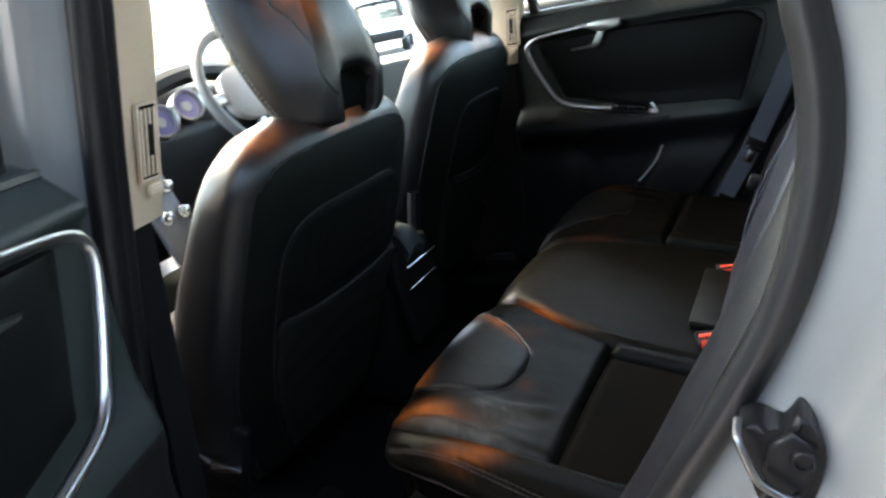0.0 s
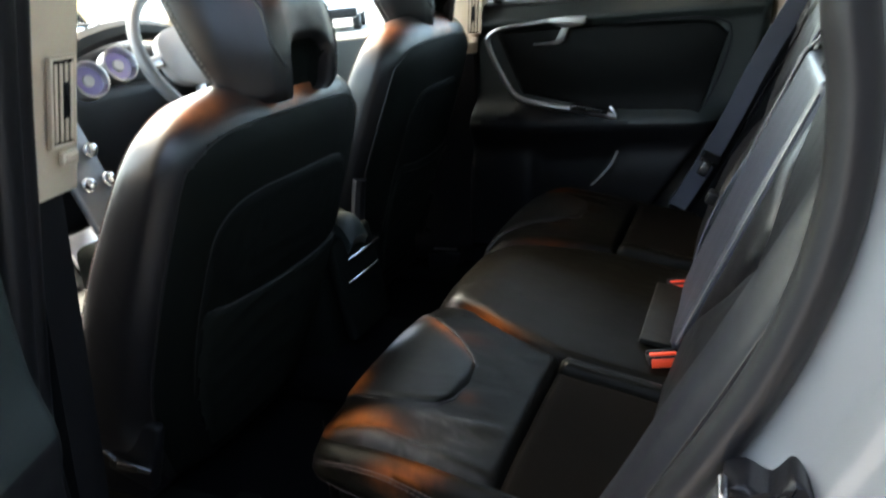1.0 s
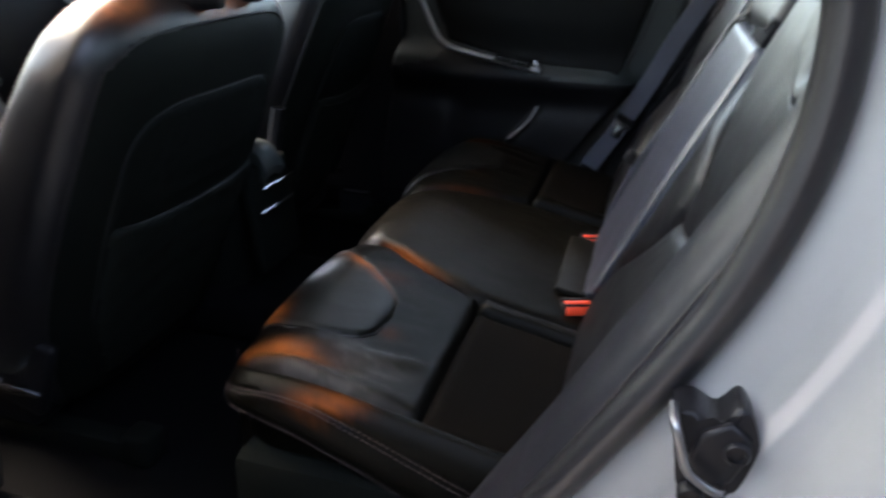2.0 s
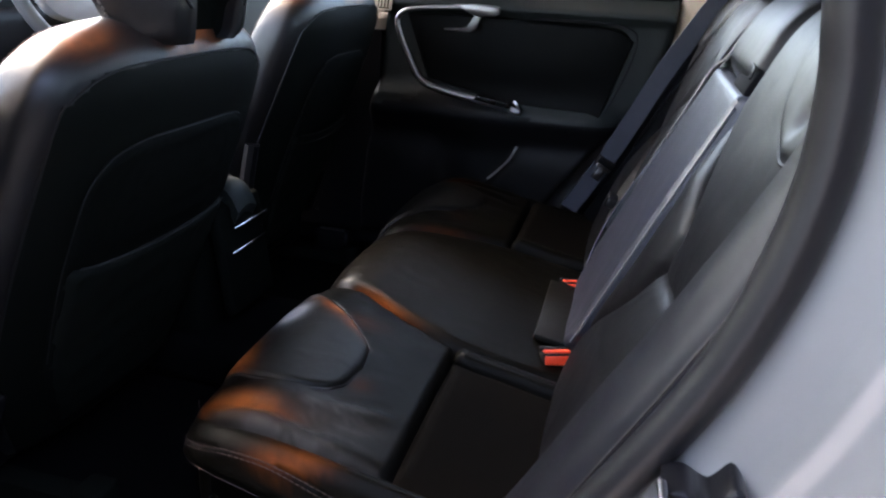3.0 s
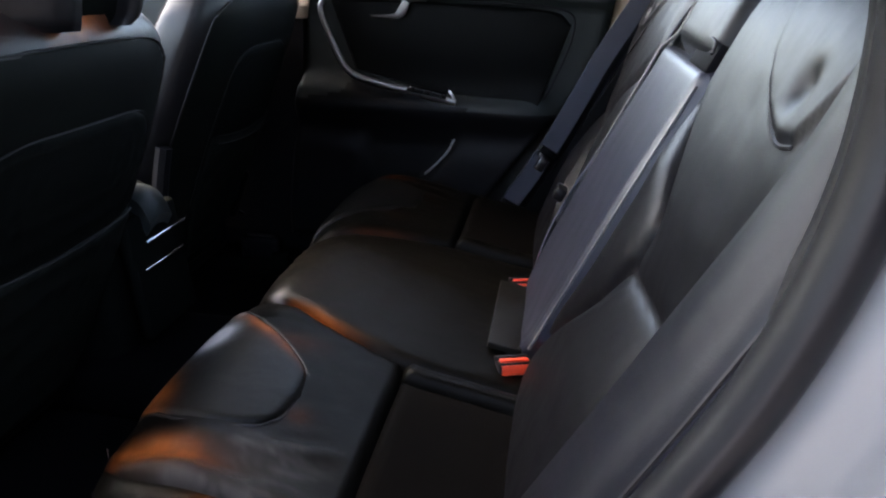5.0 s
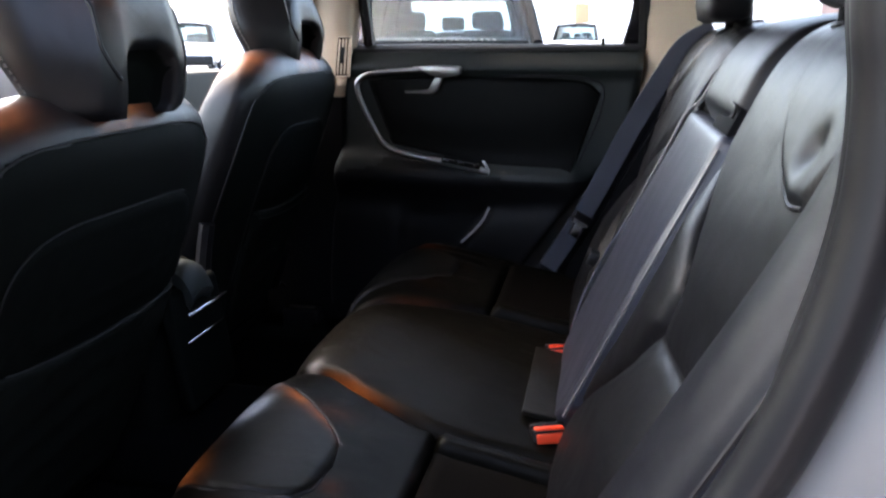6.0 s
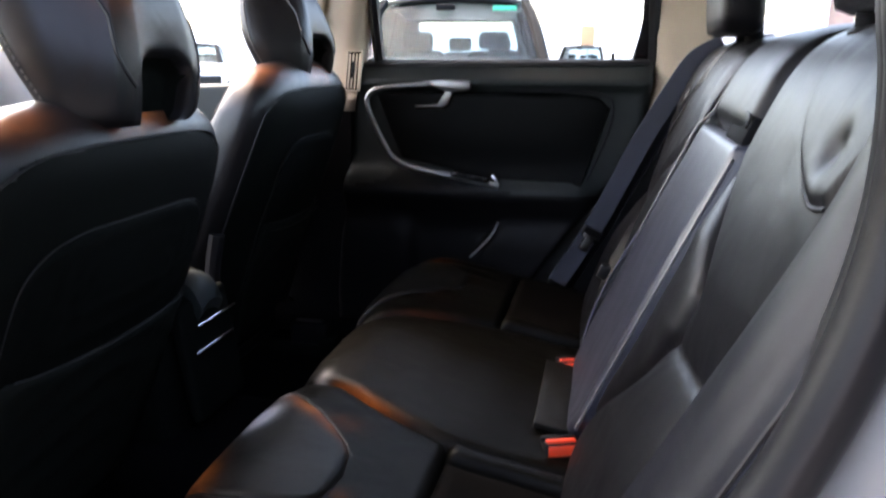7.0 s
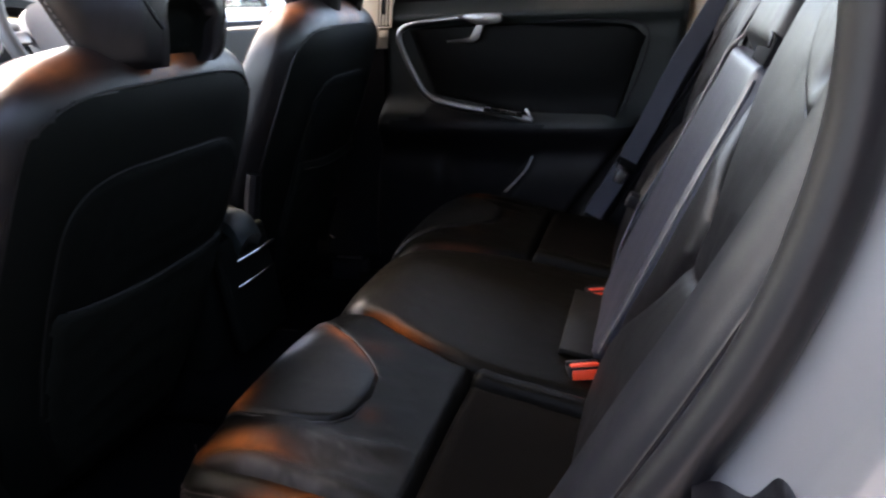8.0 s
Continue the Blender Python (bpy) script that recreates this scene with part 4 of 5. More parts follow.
for s, name in ((-1, "near"), (1, "far")):
    outer = lambda w, s=s: s * (0.594 - 0.07 * (1 - math.sqrt(1 - min(1, max(0, (-0.2 - SIT(w)[0]) / 0.086)) ** 2)))
    inner = lambda w, s=s: s * (MID_SEAM(w)[1] + 0.003)
    ya, yb = (outer, inner) if s < 0 else (inner, outer)
    part("seat_cushion", pad_bm(cushion_piece(0.225, 1.0, ya, yb, 0.022, 0.004, creases), 80, 60, (0.05, 0, -0.06), rubbed(1.0 if s < 0 else 0.25), fold_sheen if s < 0 else None), SEATHIDE, bench, "creased black leather seat cushion rubbed tan at the seams", angle=80)
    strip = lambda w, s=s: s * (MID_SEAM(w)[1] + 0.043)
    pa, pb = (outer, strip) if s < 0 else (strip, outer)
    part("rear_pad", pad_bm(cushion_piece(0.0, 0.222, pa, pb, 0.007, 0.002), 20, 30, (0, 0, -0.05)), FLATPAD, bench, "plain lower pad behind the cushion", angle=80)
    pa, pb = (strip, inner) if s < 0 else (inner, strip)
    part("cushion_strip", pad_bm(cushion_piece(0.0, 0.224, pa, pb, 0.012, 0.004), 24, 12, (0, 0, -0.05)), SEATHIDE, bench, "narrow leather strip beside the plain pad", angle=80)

    def tongue(u, v, s=s):
        w = 0.74 + (0.338 - 0.74) * u
        x, z = SIT(w)
        a, b = np.interp(w, PAD_AT, PAD_IN), np.interp(w, PAD_AT, PAD_OUT)
        y = s * (a + (b - a) * v)
        e = min((1 - u) * 0.21 + 0.0005, v * (b - a), (1 - v) * (b - a))
        return Vector((x, y, z)) + sit_normal(w) * (0.018 - rounding(max(0, e), 0.011) + 0.004 * math.sin(v * math.pi) + 0.001 * wrinkle((x, y, 0), 18))

    def pad_wear(u, v, q):
        if q.y > 0:
            return 0
        return 1.3 * gauss(v - 0.05, 0.07) * gauss(u - 0.66, 0.2) + 0.95 * gauss(v - 0.93, 0.12) * gauss(u - 0.36, 0.12) + 0.3 * gauss(v - 0.75, 0.12) * gauss(u - 0.3, 0.1)
    # the mask paints white highlights where the pad's front edge gleams
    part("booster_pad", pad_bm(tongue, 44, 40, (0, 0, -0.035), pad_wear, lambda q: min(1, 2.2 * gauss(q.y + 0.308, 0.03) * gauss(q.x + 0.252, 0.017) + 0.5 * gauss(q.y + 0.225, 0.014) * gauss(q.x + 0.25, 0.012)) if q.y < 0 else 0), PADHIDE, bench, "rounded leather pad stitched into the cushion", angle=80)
    way = []
    for w in [0.66 + (0.343 - 0.66) * (k / 24) ** 0.8 for k in range(25)]:
        x, z = SIT(w)
        way.append(Vector((x, s * (np.interp(w, PAD_AT, PAD_OUT) + 0.002), z)) + sit_normal(w) * 0.0125)
    for w in [0.343 + (0.66 - 0.343) * (k / 24) ** 1.3 for k in range(25)]:
        x, z = SIT(w)
        way.append(Vector((x, s * (np.interp(w, PAD_AT, PAD_IN) - 0.002), z)) + sit_normal(w) * 0.0125)
    part("pad_seam", tube_bm(way, 0.0022, 120, 6), PIPING, bench, "dark seam round the stitched pad")
# the pale spot at the seam's front end is a painted highlight
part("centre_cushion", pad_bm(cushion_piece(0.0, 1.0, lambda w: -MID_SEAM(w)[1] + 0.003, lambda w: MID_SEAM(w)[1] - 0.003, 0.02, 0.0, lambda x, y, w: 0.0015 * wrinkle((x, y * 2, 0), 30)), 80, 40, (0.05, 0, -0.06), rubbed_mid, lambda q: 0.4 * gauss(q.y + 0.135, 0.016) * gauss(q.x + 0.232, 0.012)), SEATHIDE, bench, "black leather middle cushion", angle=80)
part("seat_base", box_bm((-0.255, -0.62, 0.336), (0.16, 0.62, 0.50), 0.02), SHELL, bench, "black bench base")
for s in (-1, 1):
    # the stitched roll below the cushion's edge, bent round its front corner
    way = spline([(-0.280, 0.500, 0.566), (-0.271, 0.53, 0.588), (-0.249, 0.562, 0.610), (-0.212, 0.584, 0.622), (-0.15, 0.588, 0.62), (-0.05, 0.59, 0.603), (0.05, 0.592, 0.583), (0.14, 0.594, 0.566)], 48)
    rings, rows = [], []
    for i, (x, y, z) in enumerate(way):
        a, b = way[max(0, i - 1)], way[min(47, i + 1)]
        t = Vector((b[0] - a[0], b[1] - a[1])).normalized()
        o = (-t.y, t.x)
        s2 = -0.016 - 0.2 * max(0, x + 0.14) - 0.02 * max(0, -0.2 - x) / 0.08
        low = -0.058 - 0.22 * max(0, x + 0.217)
        sect = [(-0.02, -0.03), (-0.008, -0.006), (0.002, 0.0), (0.012, -0.003), (0.021, s2 * 0.55), (0.026, s2 * 0.9), (0.0245, s2), (0.0275, s2 * 1.1), (0.031, (s2 + low) / 2), (0.029, low * 0.9), (0.025, low), (0.014, low - 0.01), (0.0, low - 0.03), (0.0, 0.345 - z), (-0.03, 0.345 - z)]
        rows.append([Vector((x + o[0] * d, s * (y + o[1] * d), z + h + 0.0022 * wrinkle((x, y, h), 25, s) * (1 if -0.07 < h < -0.004 else 0))) for d, h in sect])
    roll = loft_bm(rows)
    layer = roll.verts.layers.float.new("wear")
    for v in roll.verts:
        v[layer] = (0.45 if s < 0 else 0.15) * gauss(v.co.x + 0.12, 0.035) * gauss(v.co.z - 0.606, 0.009)
    roll = part("side_roll", roll, SEATHIDE, bench, "creased leather roll with a double row of stitches", angle=80)
    for k, off in ((6, 0.005), (6, -0.005), (10, 0.004), (10, -0.004)):
        part("stitching", stitches([r[k] + (r[k + 1 if off > 0 else k - 1] - r[k]).normalized() * abs(off) + Vector((0, s * 0.0008, 0)) for r in rows[4:44:3]], 0.0007, 0.008, 0.7), BROWNTHREAD, roll)
    part("stitching", stitches([(-0.2885, s * 0.52, 0.6), (-0.2895, s * 0.518, 0.58), (-0.289, s * 0.515, 0.55)], 0.0007, 0.008, 0.7), BROWNTHREAD, roll)

# back rests
BACK = along([(0.185, 0.545), (0.22, 0.65), (0.262, 0.75), (0.305, 0.85), (0.348, 0.95), (0.383, 1.035), (0.41, 1.09), (0.445, 1.12), (0.5, 1.13)])


def back_normal(u):
    a, b = BACK(max(0, u - 0.01)), BACK(min(1, u + 0.01))
    t = Vector((b[0] - a[0], 0, b[1] - a[1])).normalized()
    return Vector((-t.z, 0, t.x))


def back_piece(u0, u1, y0, y1, r, lift, extra=None):
    def fn(u, v):
        w = u0 + (u1 - u0) * u
        x, z = BACK(w)
        y = y0 + (y1 - y0) * v
        e = min(u * (u1 - u0) * 0.72, (1 - u) * (u1 - u0) * 0.72, v * (y1 - y0), (1 - v) * (y1 - y0))
        h = lift - rounding(e, r)
        if extra:
            h += extra(y, z, u, v)
        return Vector((x, y, z)) + back_normal(w) * h
    return fn


SHOULDER = [(0.385, 1.13), (0.402, 1.09), (0.428, 1.052), (0.468, 1.025), (0.515, 1.004), (0.562, 0.992), (0.598, 0.996), (0.615, 1.02), (0.625, 1.05)]


LEAF_Z = (0.60, 0.66, 0.711, 0.76, 0.813, 0.854, 0.88, 0.912, 0.964, 0.998)
LEAF_Q = (0.17, 0.235, 0.29, 0.335, 0.36, 0.362, 0.342, 0.30, 0.232, 0.185)


def side_back(s):
    def extra(y, z, u, v):
        q = abs(y)
        h = 0.012 * (1 - abs(2 * v - 1) ** 2.5)
        lower = 1 / (1 + math.exp((z - 0.93) * 40))
        h += 0.02 * (1 - lower) * gauss(z - 0.82, 0.28) / (1 + math.exp(-(q - 0.57) * 40)) - 0.010 * lower / (1 + math.exp(-(q - 0.56) * 60))
        # the shoulder panel, let in with a tufted dimple
        within = min(q - np.interp(z, (0.985, 1.004, 1.025, 1.052, 1.09, 1.13), (0.58, 0.515, 0.468, 0.428, 0.402, 0.385)), (z - np.interp(q, (0.51, 0.562, 0.598, 0.625), (1.004, 0.992, 0.996, 1.05))) * 0.9)
        h += 0.006 * min(1, max(0, within) / 0.007)
        h -= 0.009 * gauss(q - 0.552, 0.02) * gauss(z - 1.032, 0.018)
        # the leaf-shaped roll beside the armrest, and the two panels that meet at a low seam
        edge = np.interp(z, LEAF_Z, LEAF_Q)
        low = min(1, max(0, (1.0 - z) / 0.1))
        if q < edge:
            t = min(1, (edge - q) / max(0.02, edge - 0.185))
            h += 0.02 * math.sin(math.pi * (0.06 + 0.86 * t)) ** 0.8 * low ** 0.8
        else:
            k = min(1, (q - edge) / 0.05) ** 0.7
            seam = z - 0.812 - 0.08 * (q - 0.43)
            h += k * (0.026 * min(1, -seam / 0.10) ** 0.7 if seam < 0 else 0.014 * min(1, seam / 0.08) ** 0.8)
            h -= 0.004 * math.exp(-abs(seam) / 0.007)
        h -= 0.009 * math.exp(-abs(q - edge) / 0.006) * low
        h += 0.0016 * wrinkle((0, y * 1.2, z), 14, s) + 0.0004 * wrinkle((0, y, z), 42, s)
        return h
    return extra


for s in (-1, 1):
    y0, y1 = (-0.635, -0.175) if s < 0 else (0.145, 0.635)
    part("backrest", pad_bm(back_piece(0.0, 1.0, y0, y1, 0.018, 0.0, side_back(s)), 170, 130, (0.08, 0, 0.0)), BACKHIDE, bench, "black leather backrest with stitched panels", angle=80)
part("centre_backrest", pad_bm(back_piece(0.0, 1.0, -0.172, 0.142, 0.014, -0.02, lambda y, z, u, v: 0.036 / (1 + math.exp(-(z - 1.01) * 160))  + 0.012 * (1 - (2 * v - 1) ** 4)), 80, 40, (0.08, 0, 0)), BACKHIDE, bench, "black leather centre backrest with a finger recess", angle=80)


def armrest(u, v):
    z = 0.565 + (1.012 - 0.565) * u
    x = 0.152 + 0.452 * (z - 0.565)
    half = 0.184 - 0.05 * max(0, 0.12 - u) / 0.12
    y = -0.008 + (2 * v - 1) * half
    e, side = min(u * 0.49, (1 - u) * 0.49), half * (1 - abs(2 * v - 1))
    return Vector((x, y, z)) + Vector((-0.91, 0, 0.41)) * (0.006 + 0.003 * math.sin(u * math.pi) - max(rounding(e, 0.016), rounding(side, 0.022)) - 0.003 * gauss(side - 0.03, 0.003) + 0.0008 * wrinkle((0, y, z), 20))


part("armrest", pad_bm(armrest, 60, 44, (0.06, 0, -0.026)), ARMSKY, bench, "folded-up black leather armrest with piping", angle=80)
# near cord is pale to carry the highlight along the armrest's edge
part("armrest_piping", tube_bm([Vector((0.152 + 0.452 * (z - 0.565), -0.184, z)) + Vector((-0.91, 0, 0.41)) * 0.001 for z in (0.6, 0.7, 0.8, 0.9, 0.99)], 0.003, 24, 6), CORD, bench)
part("armrest_piping", tube_bm([Vector((0.152 + 0.452 * (z - 0.565), 0.166, z)) + Vector((-0.91, 0, 0.41)) * 0.0095 for z in (0.68, 0.75, 0.85, 0.95, 1.0)] + [Vector((x, 0.15, z)) for x, z in ((0.362, 1.03), (0.385, 1.08), (0.41, 1.112), (0.44, 1.134))], 0.0035, 48, 6), CORD, bench, "pale piping along the armrest and backrest")
# matt black block stands in for the shade inside the finger recess
part("recess", turned(box_bm((-0.010, -0.062, -0.03), (0.002, 0.062, 0.008), 0.003, 2), pose(0.372, -0.118, 1.031, 0, 24, 0)), MATTBLACK, bench, "black block standing in for the shaded finger recess")
part("recess_lip", tube_bm([(0.356, -0.182, 1.03), (0.361, -0.17, 1.042), (0.363, -0.12, 1.045), (0.361, -0.066, 1.042), (0.358, -0.056, 1.03)], 0.0022, 30, 8), PIPING, bench, "dark piped lip over the finger recess")


for s in (-1, 1):
    line = []
    for q, z in SHOULDER[1:]:
        w = min(range(200), key=lambda k: abs(BACK(0.5 + k / 400)[1] - z)) / 400 + 0.5
        n = back_normal(w)
        y0, y1 = (-0.635, -0.175) if s < 0 else (0.145, 0.635)
        v = (s * q - y0) / (y1 - y0)
        line.append(Vector((BACK(w)[0], s * q, z)) + n * (side_back(s)(s * q, z, w, v) + 0.0))
    leaf = []
    for z, q in zip(LEAF_Z[1:-1], LEAF_Q[1:-1]):
        w = min(range(400), key=lambda k: abs(BACK(k / 400)[1] - z)) / 400
        leaf.append(Vector((BACK(w)[0], s * q, z)) + back_normal(w) * (side_back(s)(s * q, z, w, (s * q - y0) / (y1 - y0)) - 0.0005))
    # seam tube in matt black, drawn for the deep shade in the crease
    part("roll_seam_shade", tube_bm(leaf, 0.0026, 60, 6), MATTBLACK, bench, "dark seam beside the side roll, blackened as the crease's shade")
    part("shoulder_seam", tube_bm(line[:-2], 0.0022, 60, 6), PIPING, bench, "dark stitched seam round the shoulder panel")
for s, x in ((-1, 0.0), (1, 0.0)):
    cy = s * 0.355 if s > 0 else -0.375
    rings = [oval((0.408 if s > 0 else 0.448) - 0.006 * k, cy, z - 0.014, rx * 0.78, ry, 36, 5.0) for z, rx, ry, k in ((1.168, 0.03, 0.1, 0), (1.175, 0.045, 0.122, 0), (1.2, 0.05, 0.132, 0.1), (1.27, 0.05, 0.135, 0.5), (1.33, 0.046, 0.13, 0.9), (1.36, 0.036, 0.115, 1.1), (1.368, 0.018, 0.09, 1.2))]
    rest = part("headrest", loft_bm(rings), BACKHIDE, bench, "black leather head restraint", angle=60)
    for d in (-0.05, 0.05):
        part("stalk", tube_bm([(0.44, cy + d, 1.10), (0.437, cy + d, 1.18)], 0.016, 4, 12), MATTBLACK, rest, "black sleeve under the head restraint")
        part("collar", turned(loft_bm([oval(0, 0, h, rx, ry, 24, 2.6) for h, rx, ry in ((-0.012, 0.021, 0.026), (0.006, 0.021, 0.026), (0.009, 0.017, 0.022))]), pose(0.44, cy + d, 1.135, 0, -12, 0)), PLASTIC, rest, "black guide collar in the seat top")

# fixed bolster beside the bench, by the door opening
def side_bolster(s):
    b = thing("side_bolster", "black leather side bolster beside the rear bench", "car seat", (0.1, s * 0.68, 0.45))
    rows = spline([(0.035, 0.50, 0.05), (0.09, 0.60, 0.054), (0.117, 0.65, 0.056), (0.145, 0.70, 0.056), (0.198, 0.80, 0.056), (0.251, 0.90, 0.055), (0.301, 1.0, 0.05), (0.322, 1.05, 0.045), (0.338, 1.1, 0.038)], 48)
    rings = []
    for i, (x, z, w) in enumerate(rows):
        a, c = rows[max(0, i - 1)], rows[min(len(rows) - 1, i + 1)]
        t = Vector((c[0] - a[0], 0, c[1] - a[1])).normalized()
        n = Vector((-t.z, 0, t.x))
        ring = []
        for k in range(24):
            q = k * math.tau / 24
            c, h = math.cos(q), math.sin(q)
            lump = 0.0015 * wrinkle((x, q, z), 9, s)
            ring.append(Vector((x, s * 0.728, z)) + n * (h * (0.032 + lump) - 0.031) + Vector((0, s, 0)) * c * w * (1.08 if c > 0 else 1.3))
        rings.append(ring)
    part("pad", loft_bm(rings), VINYL, b, angle=80)
    part("welt", tube_bm([r[2] for r in rings[1:-1]], 0.0016, 48, 6), PIPING, b, "dark stitched welt")


side_bolster(-1)
side_bolster(1)
part_w = thing("wheel_arch_trim", "black plastic trim over the wheel arch", "trim", (0.35, -0.7, 0.4), kind="structure")
part("trim", joined(*[loft_bm([[(x + dx, s * 0.705 + dy, z) for dx, dy in ((0.02, -0.02), (0.02, 0.03), (0.14, 0.03), (0.14, -0.02))] for x, z in ((0.03, 0.42), (0.12, 0.6), (0.2, 0.74), (0.28, 0.88), (0.34, 1.0), (0.37, 1.1))]) for s in (-1, 1)]), PLASTIC, part_w)


# ---- seat belts and buckles ----
def ribbon_bm(points, width, thick, widthwise, n=40):
    bm = bmesh.new()
    pts = [Vector(q) for q in spline(points, n)]
    rows = []
    for i, q in enumerate(pts):
        t = (pts[min(n - 1, i + 1)] - pts[max(0, i - 1)]).normalized()
        w = Vector(widthwise)
        w = (w - t * w.dot(t)).normalized()
        h = t.cross(w)
        rows.append([bm.verts.new(q + w * a * width / 2 + h * b * thick / 2) for a, b in ((-1, -1), (1, -1), (1, 1), (-1, 1))])
    for a, b in zip(rows, rows[1:]):
        for k in range(4):
            bm.faces.new((a[k], a[(k + 1) % 4], b[(k + 1) % 4], b[k]))
    bm.faces.new(rows[0][::-1]), bm.faces.new(rows[-1])
    return bm


belt = thing("seat_belt", "dark blue-grey webbing seat belt hanging beside the bench", "seat belt", (0.06, 0.63, 0.56))
part("webbing", ribbon_bm([(0.43, 0.60, 1.145), (0.375, 0.61, 1.112), (0.335, 0.62, 1.05), (0.27, 0.628, 0.93), (0.21, 0.63, 0.80), (0.155, 0.635, 0.69), (0.085, 0.64, 0.57)], 0.047, 0.003, (1, 0.25, -0.55)), WEBBING, belt, angle=30)
tongue_part = part("tongue", turned(joined(box_bm((-0.012, -0.006, -0.03), (0.012, 0.006, 0.004), 0.003), box_bm((-0.022, -0.008, 0.0), (0.022, 0.008, 0.026), 0.005)), pose(0.158, 0.612, 0.69, 0, 30, 20)), CHROME, belt, "chrome belt tongue")
part("grip", turned(box_bm((-0.026, -0.01, 0.01), (0.026, 0.01, 0.03), 0.006), pose(0.158, 0.612, 0.69, 0, 30, 20)), PLASTIC, tongue_part)
middle_belt = thing("seat_belt", "thin black centre belt tucked beside the armrest", "seat belt", (0.2, 0.16, 0.55))
part("webbing", ribbon_bm([(0.16, 0.17, 0.56), (0.185, 0.172, 0.66), (0.22, 0.174, 0.745), (0.27, 0.18, 0.84), (0.33, 0.185, 0.97), (0.385, 0.19, 1.07), (0.45, 0.2, 1.14)], 0.03, 0.003, (0.4, 1, 0.1)), WEBBING, middle_belt, angle=30)
part("stop", turned(box_bm((-0.01, -0.018, -0.012), (0.01, 0.018, 0.012), 0.004), pose(0.196, 0.165, 0.74, 0, 25, 0)), PLASTIC, middle_belt, "black belt stop")
far_belt = thing("seat_belt", "black shoulder belt drawn over the backrest", "seat belt", (0.3, 0.45, 0.9))
part("webbing", ribbon_bm([(0.46, 0.47, 1.137), (0.41, 0.475, 1.108), (0.37, 0.49, 1.055), (0.315, 0.515, 0.95), (0.27, 0.54, 0.86), (0.23, 0.57, 0.77)], 0.02, 0.003, (0.2, 1, 0.1)), GLOSS, far_belt, angle=30)


def buckle(y, x, z):
    b = thing("belt_buckle", "black belt buckle with a red release button", "seat belt", (x, y, z - 0.03), "buckles on the bench")
    at = pose(x + 0.004, y, z, 0, 16, 110) @ Matrix.Scale(0.86, 4)
    part("housing", turned(joined(box_bm((-0.017, -0.030, -0.05), (0.017, 0.030, 0.006), 0.005), box_bm((0.004, -0.030, 0.0), (0.017, 0.030, 0.013), 0.004)), at), PLASTIC, b)
    part("button", turned(box_bm((-0.0135, -0.025, 0.002), (0.004, 0.025, 0.0095), 0.002), at), RED, b, "red release button")
    part("button_lip", turned(box_bm((-0.0195, -0.025, -0.016), (-0.0155, 0.025, 0.001), 0.0015), at), RED, b, "red front of the release button")


flap = turned(box_bm((-0.027, -0.125, -0.006), (0.027, 0.12, 0.005), 0.003, 2), pose(0.130, -0.025, 0.578, 0, 11, 0))
part("flap", flap, PADHIDE, bench, "dark grey flap between the belt buckles")
buckle(-0.18, 0.142, 0.572)
buckle(0.125, 0.142, 0.572)


